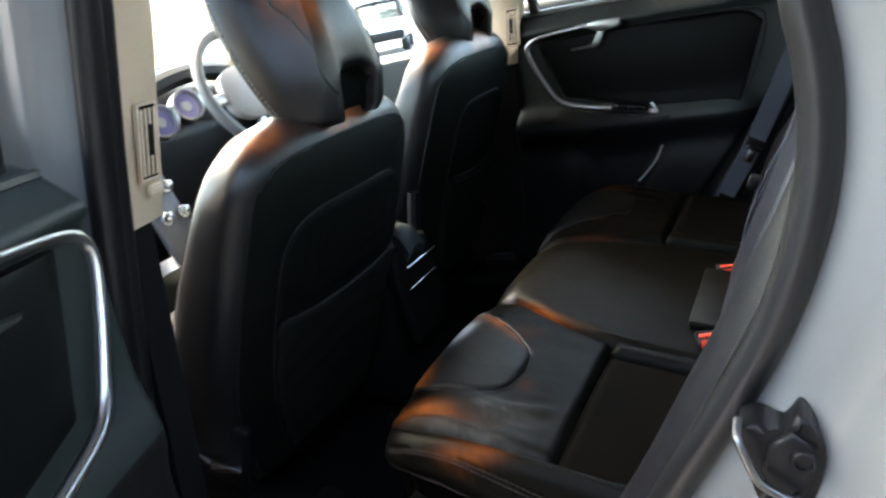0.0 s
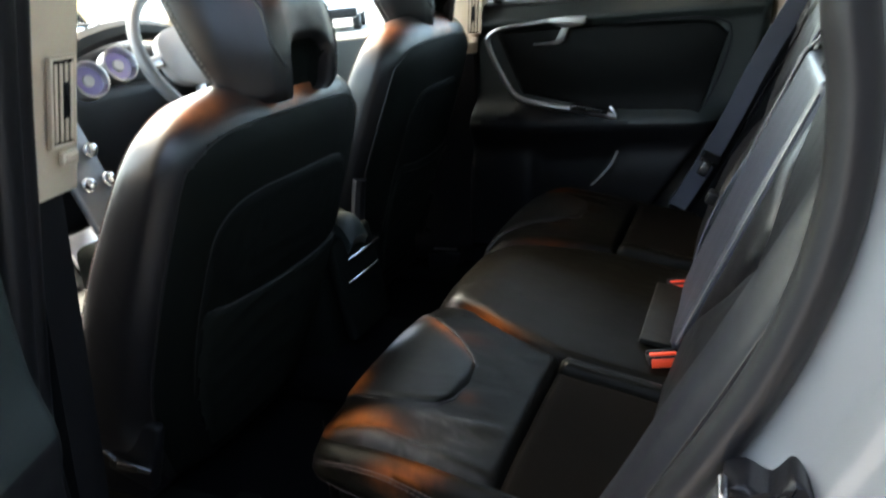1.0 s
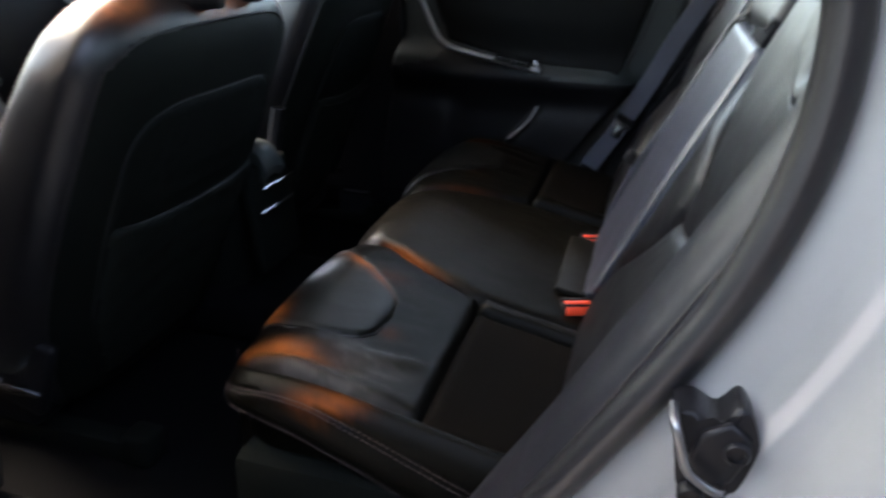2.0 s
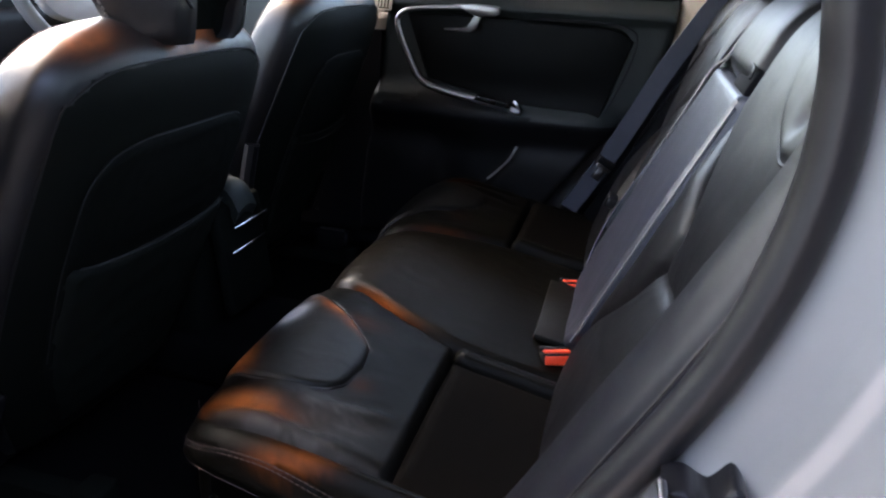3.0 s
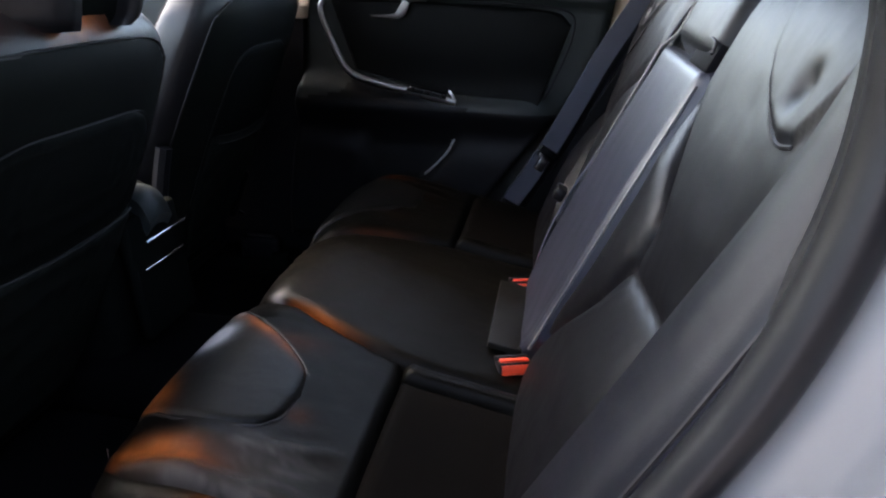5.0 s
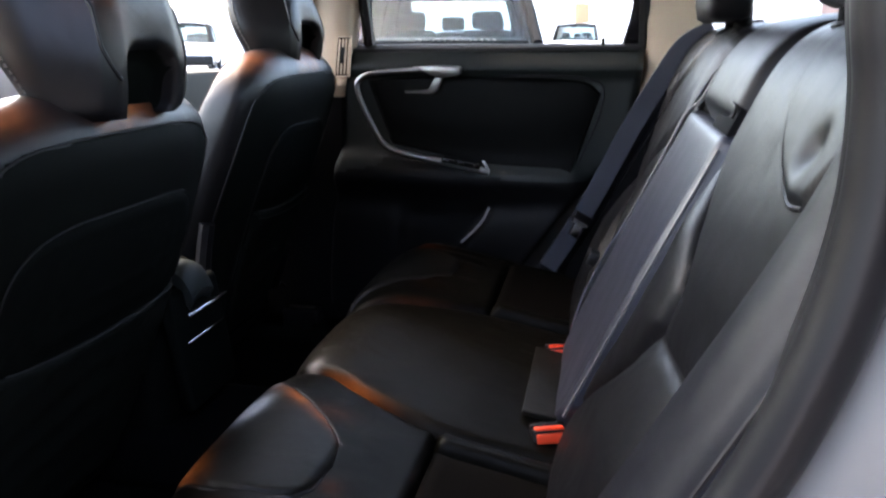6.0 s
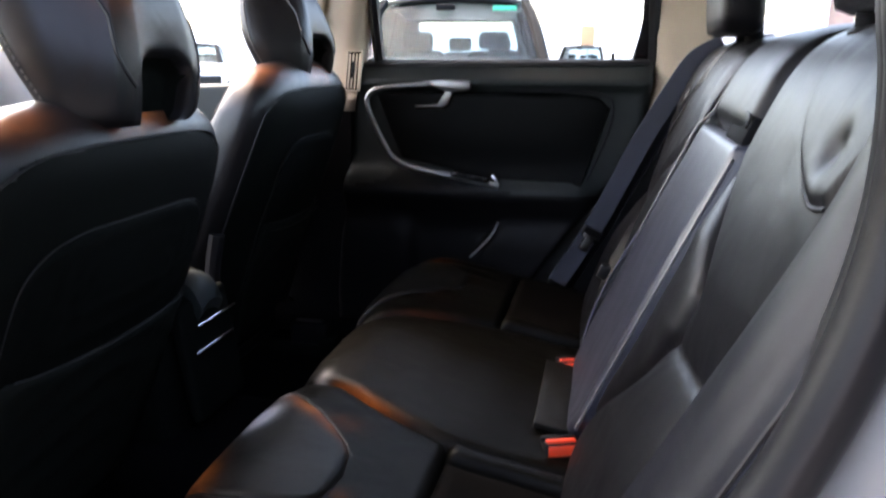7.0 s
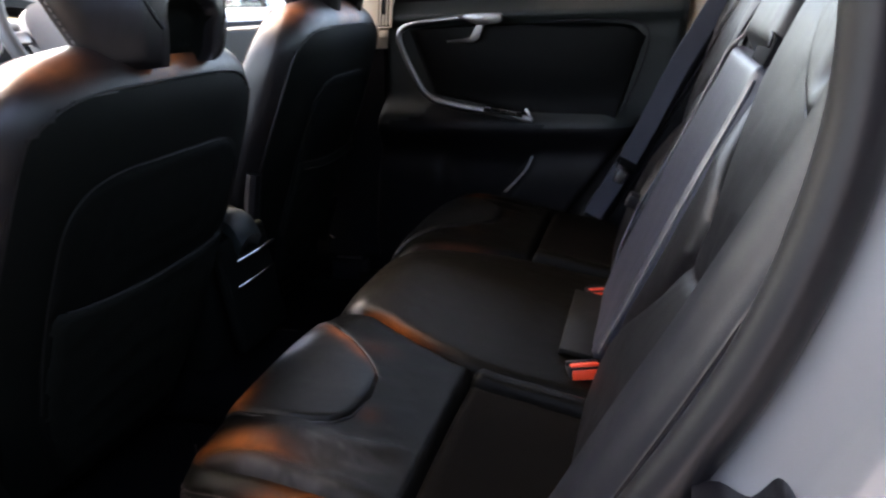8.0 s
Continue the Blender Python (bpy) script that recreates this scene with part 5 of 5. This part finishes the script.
# ---- front seats ----
def front_seat(cy, dx, dz, hy, label, slim=1.0, head=0.0, taper=0.0):
    """A front seat from behind: leather back, cloth rear shell with a map pocket, hooked head restraint, cushion, rails."""
    seat = thing("front_seat", label, "car seat", (-0.75 + dx, cy, 0.336), "front seats")
    rearx = along([(-0.625, 0.40), (-0.588, 0.50), (-0.55, 0.60), (-0.508, 0.70), (-0.466, 0.80), (-0.436, 0.88), (-0.416, 0.94), (-0.408, 0.985), (-0.414, 1.02), (-0.434, 1.043), (-0.456, 1.05)])
    wid = along([(slim * w, 0) for w in (0.22, 0.265, 0.29, 0.298, 0.297, 0.289, 0.281, 0.268, 0.24, 0.185, 0.08)])
    dep = along([(0.15, 0), (0.17, 0), (0.168, 0), (0.16, 0), (0.15, 0), (0.138, 0), (0.124, 0), (0.112, 0), (0.096, 0), (0.07, 0), (0.02, 0)])

    def section(u):
        (rx, z), w, d = rearx(u), wid(u)[0], dep(u)[0]
        ring = []
        for k in range(56):
            a = k * math.tau / 56
            c, s = math.cos(a), math.sin(a)
            y = w * math.copysign(abs(s) ** (2 / (3.6 - 1.0 * max(0, u - 0.75) / 0.25)), s)
            fx = math.copysign(abs(c) ** (2 / 3.0), c)
            wing = 0.055 * (abs(y) / 0.3) ** 3
            x = rx + dx - d / 2 - wing * (1 if c < 0 else 0.5) + fx * d / 2
            ring.append((x, cy + y, z + dz + 0.02 * (1 - (y / 0.3) ** 2) * max(0, (u - 0.7)) / 0.3))
        return ring
    body = loft_bm([section(i / 60) for i in range(61)])
    layer = body.verts.layers.float.new("wear")
    for v in body.verts:
        v[layer] = 1.3 * gauss(v.co.z - 1.036 - dz, 0.02) * (1.2 * gauss(v.co.y - hy + 0.01, 0.045) * (1 if v.co.x > -0.45 + dx else 0) + 0.8 * gauss(v.co.y - hy + 0.2, 0.05) * gauss(v.co.x - dx + 0.5, 0.06))
    back = part("backrest", body, LEATHER, seat, "black leather backrest rubbed tan along the top", angle=80)
    back.data.materials.append(BACKPANEL)

    def panel_top(k):
        return 0.76 - 0.13 * (abs(k) / 8.3) ** 3.5
    for i, face in enumerate(back.data.polygons):
        r, k = divmod(i, 56)
        k = k + 0.5 if k < 28 else k - 55.5
        if r < 60 and abs(k) < 8.3 and (r + 0.5) / 60 < panel_top(k):
            face.material_index = 1

    def on_back(u, k):
        ring = section(u)
        a, b = Vector(ring[math.floor(k) % 56]), Vector(ring[(math.floor(k) + 1) % 56])
        return a.lerp(b, k - math.floor(k)) + Vector((0.0022, 0, 0.001))

    def skin(off, zlo, zhi, margin, r, arch):
        """A sheet that follows the rear of the backrest."""
        def fn(u, v):
            z = zlo + (zhi(v) - zlo) * u
            k = min(max((z - 0.46) / 0.59, 0), 1)
            k = min(range(121), key=lambda i: abs(rearx(i / 120)[1] - z)) / 120
            w = wid(k)[0] - margin
            y = (2 * v - 1) * w
            wing = 0.0275 * (abs(y) / 0.3) ** 3
            d = dep(k)[0]
            full = (1 - min(1, abs(y) / wid(k)[0]) ** 3.6) ** (1 / 3.0)
            x = rearx(k)[0] - d / 2 - wing + full * d / 2
            e = min(u * (zhi(v) - zlo), (1 - u) * (zhi(v) - zlo), (1 - abs(2 * v - 1)) * w)
            return (x + dx + off - rounding(max(0, e), r), cy + y, z + dz)
        return fn
    part("rear_shell", pad_bm(skin(0.006, 0.405, lambda v: 0.83 + 0.08 * (1 - (2 * v - 1) ** 6) ** 0.5, 0.095 + (1 - slim) * 0.45, 0.008, 0), 50, 50, (-0.02, 0, 0)), SHELL, seat, "black cloth rear shell", angle=70)
    part("map_pocket", pad_bm(skin(0.013, 0.43, lambda v: 0.722 + 0.014 * (2 * v - 1) ** 2, 0.102 + (1 - slim) * 0.45, 0.01, 0), 30, 40, (-0.02, 0, 0)), POCKET, seat, "black map pocket", angle=70)
    rim = []
    f = skin(0.014, 0.43, lambda v: 0.722 + 0.014 * (2 * v - 1) ** 2, 0.102 + (1 - slim) * 0.45, 0.0, 0)
    for k in range(15):
        rim.append(f(1, 0.03 + 0.94 * k / 14))
    part("pocket_hem", tube_bm(rim, 0.0013, 40, 6), HEM, seat, "stitched pocket hem")
    if cy > 0:
        part("pocket_hem", tube_bm([(x, y, z - 0.017) for x, y, z in rim], 0.0014, 40, 6), HEM, seat, "stitched pocket hem")
    f = skin(0.006, 0.405, lambda v: 0.83 + 0.08 * (1 - (2 * v - 1) ** 6) ** 0.5, 0.095 + (1 - slim) * 0.45, 0.0, 0)
    part("shell_seam", tube_bm([f(u, 0.0) for u in (0.4, 0.7, 0.9)] + [f(1, 0.5 - 0.5 * math.cos(k * math.pi / 20)) for k in range(21)] + [f(u, 1.0) for u in (0.9, 0.7, 0.4)], 0.0011, 80, 6), HEM, seat)
    # stitched seam along the shoulders
    seam = [on_back(u, -8.4) for u in (0.08, 0.2, 0.35, 0.5)] + [on_back(panel_top(k / 2), k / 2) for k in range(-16, 17)] + [on_back(u, 8.4) for u in (0.5, 0.35, 0.2, 0.08)]
    part("shoulder_seam", tube_bm(seam, 0.0016, 90, 6), PIPING, seat)
    front_edge = []
    for i in range(18):
        r = section(0.1 + 0.82 * i / 17)
        x, y, z = r[17 if cy > 5 else 56 - 17]
        front_edge.append((x, y - 0.002, z))
    part("side_seam", stitches(front_edge, 0.0016, 0.008, 0.65), BROWNTHREAD, seat, "brown stitched side seam")
    # head restraint: wide in front, narrow behind, with a notch below
    rows = [(1.030, 0.10, 0.085, -0.46, -0.392), (1.045, 0.125, 0.096, -0.475, -0.384), (1.08, 0.14, 0.1, -0.488, -0.378), (1.12, 0.15, 0.098, -0.503, -0.378), (1.18, 0.155, 0.086, -0.525, -0.387), (1.24, 0.152, 0.07, -0.545, -0.405), (1.29, 0.14, 0.058, -0.555, -0.425), (1.325, 0.12, 0.046, -0.555, -0.45), (1.34, 0.085, 0.03, -0.545, -0.475)]
    rows = spline(rows, 170)
    rings = []
    for i, (z, wf, wr, xf, xr) in enumerate(rows):
        less = 1 - taper * (0.5 - 0.5 * math.cos(math.pi * min(1, max(0, (z - 1.08) / 0.24))))
        mid = (xf + xr) / 2
        rows[i] = z, wf, wr, xf, xr = z, wf * less, wr * less, mid + (xf - mid) * less, mid + (xr - mid) * less
        top = lambda y: 1.112 - 0.035 * (y / 0.062) ** 4
        corner = [(xr - 0.042 / (1 + math.exp((z - top(q * wr)) * 200)) * min(1, max(0, (0.6 - q) / 0.07)) - 0.012 * max(0, q - 0.55) ** 2 / 0.18 - 0.004 * gauss(z - 1.13, 0.025) * gauss(q, 0.5), q * wr) for q in [0.6 * k / 28 for k in range(29)] + [0.78, 0.92]]
        corner += [(xr - 0.012, wr * 0.97), (xr - 0.035, wr * 1.08), (xr + (xf - xr) * 0.5, (wr + wf) * 0.53), (xf + 0.03, wf), (xf + 0.012, wf * 0.99), (xf + 0.002, wf * 0.92), (xf + 0.004, wf * 0.75), (xf + 0.016, wf * 0.45), (xf + 0.022, 0)]
        ring = [(x, y) for x, y in corner] + [(x, -y) for x, y in corner[-2:0:-1]]
        rings.append([(x + dx + head, hy + y, z + dz) for x, y in ring])
    hb = loft_bm(rings)
    layer = hb.verts.layers.float.new("wear")
    for v in hb.verts:
        v[layer] = (0.85 if cy < 0 else 0.0) * gauss(v.co.y - hy + 0.06, 0.026) * gauss(v.co.z - 1.25 - dz, 0.075) * (1 if v.co.x > -0.47 + dx + head else 0)
    rest = part("headrest", hb, LEATHER, seat, "sculpted black leather head restraint", angle=120)
    rest.data.materials.append(SHELL)
    across = len(rings[0])
    for i, face in enumerate(rest.data.polygons):
        r, k = divmod(i, across)
        col = k + 1 if k < across // 2 else across - k
        if r < len(rings) - 1 and col <= 26 and rings[r][col][2] < 1.112 + dz - 0.035 * ((rings[r][col][1] - hy) / 0.062) ** 4 + 0.002:
            face.material_index = 1
    part("notch", box_bm((-0.44 + dx + head, hy - 0.05, 1.036 + dz), (-0.4235 + dx + head, hy + 0.05, 1.095 + dz), 0.003), SHELL, rest, "black recess below the head restraint")
    for s in (-1, 1):
        groove = []
        for k, ring in enumerate(rings[42:-24]):
            i = 28.5 + 3.9 * min(1, k / 60) ** 0.9
            q, h = Vector(ring[int(i)]), Vector(ring[int(i) + 1])
            q = q.lerp(h, i - int(i))
            groove.append((q.x, q.y if s > 0 else 2 * hy - q.y, q.z))
        part("seam", tube_bm(groove, 0.0028, 40, 6), PIPING, rest)
        edge = [(xf + dx + head + 0.022, hy + s * (wf + 0.001), z + dz) for z, wf, wr, xf, xr in rows[10:-16]]
        part("stitching", stitches(edge, 0.0016, 0.0085, 0.6), THREAD, rest)
        part("post", tube_bm([(-0.44 + dx + head, hy + s * 0.04, 1.0 + dz), (-0.434 + dx + head, hy + s * 0.04, 1.1 + dz)], 0.011, 4, 10), GLOSS, rest)
    # cushion, base and rails
    part("seat_cushion", pad_bm(lambda u, v: (-0.66 + dx - 0.42 * u, cy + (2 * v - 1) * 0.25, 0.60 + dz + 0.03 * u + 0.035 * abs(2 * v - 1) ** 3 - rounding(min(u * 0.5, (1 - u) * 0.5, (1 - abs(2 * v - 1)) * 0.26), 0.04)), 20, 20, (0, 0, -0.14)), LEATHER, seat, "black leather front seat cushion", angle=80)
    part("seat_base", box_bm((-1.05 + dx, cy - 0.25, 0.38), (-0.66 + dx, cy + 0.25, 0.5), 0.02, 3), PLASTIC, seat)
    for s in (-1, 1):
        rail = part("rail", box_bm((-1.05 + dx, cy + s * 0.21 - 0.02, 0.336), (-0.5 + dx, cy + s * 0.21 + 0.02, 0.375), 0.006), SHELL, seat, "dark seat rail")
        part("rail_cap", box_bm((-0.52 + dx, cy + s * 0.21 - 0.026, 0.336), (-0.47 + dx, cy + s * 0.21 + 0.026, 0.395), 0.01, 3), SHELL, rail)
        part("hinge_cover", turned(box_bm((-0.05, -0.012, -0.07), (0.05, 0.012, 0.07), 0.01, 3), pose(-0.66 + dx, cy + s * 0.25, 0.50 + dz, 0, 20, 0)), PLASTIC, seat)
    # the belt anchor and its bolt by the outer rail
    o = -1 if cy < 0 else 1
    part("belt_anchor", turned(joined(box_bm((-0.03, -0.01, -0.012), (0.03, 0.01, 0.012), 0.005), tube_bm([(0.028, 0, 0), (0.06, 0.004, -0.008)], 0.008, 6, 8), tube_bm([(-0.035, 0, 0.008), (-0.07, 0.0, 0.03)], 0.007, 6, 8)), pose(-0.66 + dx, cy + o * 0.275, 0.48, 0, 20, 20) @ Matrix.Scale(0.6, 4)), CHROME, seat, "chrome belt anchor")
    return seat


front_seat(-0.285, 0.0, 0.0, -0.262, "black leather front seat with worn shoulders")
front_seat(0.385, -0.015, 0.045, 0.42, "black leather driver's seat with a map pocket behind", 0.93, -0.035, 0.4)


# ---- centre console ----
console = thing("centre_console", "black centre console with rear air vents and chrome lines", "console", (-0.8, 0.0, 0.45))
part("body", joined(box_bm((-1.25, -0.1, 0.40), (-0.545, 0.1, 0.66), 0.03, 3), box_bm((-0.86, -0.095, 0.62), (-0.56, 0.095, 0.73), 0.03, 4)), SHELL, console)
rear_vent = part("rear_panel", turned(box_bm((-0.012, -0.085, -0.12), (0.012, 0.085, 0.1), 0.01, 3), pose(-0.515, 0, 0.60, 0, -8, 0)), SHELL, console)
for z in (0.609, 0.662):
    part("chrome_line", tube_bm([(-0.5 + (z - 0.6) * 0.14, -0.066, z), (-0.497 + (z - 0.6) * 0.14, 0.0, z + 0.001), (-0.5 + (z - 0.6) * 0.14, 0.066, z)], 0.0032, 8, 10), CHROME, rear_vent, "chrome line")
part("vent_cap", pad_bm(lambda u, v: (-0.545 + 0.048 * u, -0.036 + 0.072 * v - 0.0 * u, 0.742 - 0.05 * u ** 3 - 0.012 * (2 * v - 1) ** 2), 12, 10, (-0.01, 0, -0.02)), DARKGREEN, console, "charcoal end cap")
part("belt_stub", tube_bm([(-0.57, 0.11, 0.62), (-0.56, 0.12, 0.72), (-0.55, 0.125, 0.78)], 0.016, 10, 8), PLASTIC, console)
rail_end = thing("floor_rail", "bright end of a seat rail on the floor", "rail", (-0.56, 0.6, 0.336))
part("cap", box_bm((-0.62, 0.58, 0.336), (-0.515, 0.62, 0.432), 0.012, 3), PLASTIC, rail_end)
part("plate", box_bm((-0.605, 0.592, 0.4315), (-0.53, 0.604, 0.436), 0.002), STEEL, rail_end)

# ---- dashboard and steering wheel ----
dash = thing("dashboard", "black dashboard with violet-faced dials", "dashboard", (-1.5, 0.0, 0.6))
part("top", pad_bm(lambda u, v: (-1.72 + 0.28 * u, (2 * v - 1) * 0.70, 1.03 + 0.045 * math.sin(u * 2.6) + 0.05 * gauss((2 * v - 1) * 0.7 - 0.37, 0.2) * u - rounding((1 - u) * 0.28, 0.06)), 16, 30, (0, 0, -0.05)), PLASTIC, dash)
part("face", box_bm((-1.62, -0.68, 0.62), (-1.42, 0.68, 1.0), 0.05, 4), PLASTIC, dash)
for y, z in ((0.185, 1.025), (0.295, 1.05)):
    dial = part("dial_rim", turned(loft_bm([[(math.cos(a * math.tau / 32) * r, math.sin(a * math.tau / 32) * r, h) for a in range(32)] for r, h in ((0.05, -0.03), (0.052, 0.012), (0.047, 0.014), (0.041, 0.0), (0.04, -0.025))], False), pose(-1.335, y - 0.02, z, 0, 72, -12) @ Matrix.Scale(0.95, 4)), STEEL, dash, "brushed dial rim")
    part("dial_face", turned(loft_bm([[(math.cos(a * math.tau / 32) * r, math.sin(a * math.tau / 32) * r, h) for a in range(32)] for r, h in ((0.041, -0.02), (0.041, -0.006))]), pose(-1.335, y - 0.02, z, 0, 72, -12) @ Matrix.Scale(0.95, 4)), DIAL, dial, "violet dial face")
    part("dial_hub", turned(loft_bm([[(math.cos(a * math.tau / 20) * r, math.sin(a * math.tau / 20) * r, h) for a in range(20)] for r, h in ((0.017, -0.006), (0.015, 0.0))]), pose(-1.335, y - 0.02, z, 0, 72, -12) @ Matrix.Scale(0.95, 4)), GREY, dial)
stack = part("console_panel", turned(box_bm((-0.012, -0.06, -0.24), (0.012, 0.06, 0.14), 0.01, 3), pose(-1.37, 0.10, 0.80, 0, -22, 0)), STACK, dash, "metal centre stack")
for y, z in ((0.135, 0.845), (0.142, 0.765), (0.07, 0.845), (0.075, 0.765)):
    part("knob", turned(loft_bm([[(math.cos(a * math.tau / 24) * r, math.sin(a * math.tau / 24) * r, h) for a in range(24)] for r, h in ((0.026, 0), (0.026, 0.012), (0.02, 0.014), (0.018, 0.03), (0.015, 0.032))]), pose(-1.352 - (z - 0.8) * 0.4, y, z, 0, 68, 0) @ Matrix.Scale(0.75, 4)), CHROME, stack, "chrome-ringed knob")
part("lever", tube_bm([(-1.2, 0.03, 0.62), (-1.18, 0.03, 0.70), (-1.17, 0.03, 0.74)], 0.014, 8, 8), GLOSS, dash)
part("cluster_hood", tube_bm([(-1.42, 0.14, 1.02), (-1.40, 0.17, 1.10), (-1.39, 0.37, 1.135), (-1.40, 0.57, 1.10), (-1.42, 0.6, 1.02)], 0.03, 30, 8), PLASTIC, dash)

steer = thing("steering_wheel", "leather steering wheel with a grey hub and metal spokes", "steering wheel", (-1.2, 0.37, 0.9))
TURN_WHEEL = pose(-1.17, 0.37, 1.05, 0, 66, 0)
ringpts = [(math.cos(a * math.tau / 48) * 0.188, math.sin(a * math.tau / 48) * 0.188, 0.02) for a in range(48)]
part("rim", turned(tube_bm(ringpts, 0.0165, 0, 10, closed=True), TURN_WHEEL), WHEELGREY, steer, "grey leather rim")
part("hub", turned(loft_bm([oval(0, 0, h, rx, ry, 32, 2.8) for h, rx, ry in ((-0.03, 0.05, 0.08), (-0.005, 0.08, 0.118), (0.022, 0.083, 0.122), (0.034, 0.064, 0.1), (0.038, 0.03, 0.055))]), TURN_WHEEL), HUBGREY, steer, "grey airbag cover")
for a in (90, -90, 20, -20):
    part("spoke", turned(box_bm((0.06, -0.016, 0.0), (0.185, 0.016, 0.016), 0.006, 3), TURN_WHEEL @ Matrix.Rotation(radians(a), 4, "Z")), STEEL, steer, "metal spoke")
part("badge", turned(loft_bm([oval(0, 0, h, r, r, 24, 2) for h, r in ((0.03, 0.02), (0.043, 0.02), (0.045, 0.016))]), TURN_WHEEL), CHROME, steer, "round badge without lettering")
part("badge_bar", turned(box_bm((-0.004, -0.014, 0.044), (0.004, 0.014, 0.047), 0.001), TURN_WHEEL), DIAL, steer)

# ---- door striker ----
latch = thing("door_striker", "black door striker with a steel loop on the silver door frame", "latch", (0.287, -0.83, 0.807))


def on_jamb(a, b):
    return 0.290 + 1.02 * (a - 0.292), 0.807 + 1.02 * (b - 0.79)


rim_line = [on_jamb(a, b) for a, b in [(0.262, 0.824), (0.276, 0.827), (0.290, 0.820), (0.297, 0.826), (0.304, 0.836), (0.311, 0.832), (0.319, 0.815), (0.320, 0.80), (0.314, 0.774), (0.306, 0.758), (0.292, 0.751), (0.279, 0.755), (0.272, 0.768), (0.269, 0.785), (0.266, 0.80)]]
rim_line = [tuple(p) for p in spline(rim_line + rim_line[:1], 46)][:-1]
housing = part("housing", plate_bm(rim_line, lambda a, b, d: (a, -0.842 + d, b), 0.034, 0.005), STRIKER, latch, "black plastic striker housing", angle=50)
boss_line = [on_jamb(0.292 + 1.16 * (a - 0.293), 0.79 + 1.16 * (b - 0.785)) for a, b in [(0.284, 0.806), (0.300, 0.816), (0.313, 0.806), (0.313, 0.795), (0.306, 0.775), (0.297, 0.768), (0.286, 0.772), (0.28, 0.786)]]
part("boss", plate_bm(boss_line, lambda a, b, d: (a, -0.848 + d, b), 0.012, 0.004), STRIKER, housing, angle=50)
loop_line = [(0.267, -0.835, 0.817), (0.2685, -0.856, 0.815), (0.273, -0.86, 0.803), (0.279, -0.86, 0.787), (0.288, -0.859, 0.779), (0.299, -0.856, 0.773), (0.300, -0.835, 0.771)]
part("loop", tube_bm([(lambda q: (q[0], y, q[1]))(on_jamb(0.292 + 1.16 * (a - 0.293), 0.79 + 1.16 * (b - 0.785))) for a, y, b in loop_line], 0.0034, 40, 10), DARKSTEEL, latch, "steel striker loop")
for a, b in (on_jamb(0.306, 0.805), on_jamb(0.283, 0.762)):
    part("bolt", loft_bm([[(a + math.cos(k * math.tau / 20) * r, h, b + math.sin(k * math.tau / 20) * r) for k in range(20)] for r, h in ((0.0095, -0.838), (0.0095, -0.85), (0.008, -0.852), (0.006, -0.852), (0.0055, -0.849))]), STRIKER, latch, "dark socket bolt")

# ---- outside the windows ----
car_outline("parked_offroader", CARBLACK, (-0.99, 4.15, 0), 9, "black off-roader parked nose-on beside the car")
car_outline("parked_car", CARWHITE, (-12.5, 20, 0), 25, "white car parked far off in the open", False)
car_outline("parked_car", CARWHITE, (-0.9, 27, 0), 0, "pale car parked far off in the open", False)
car_outline("parked_car", CARBLACK, (-15, 12, 0), 60, "dark car parked far off in the open", False)
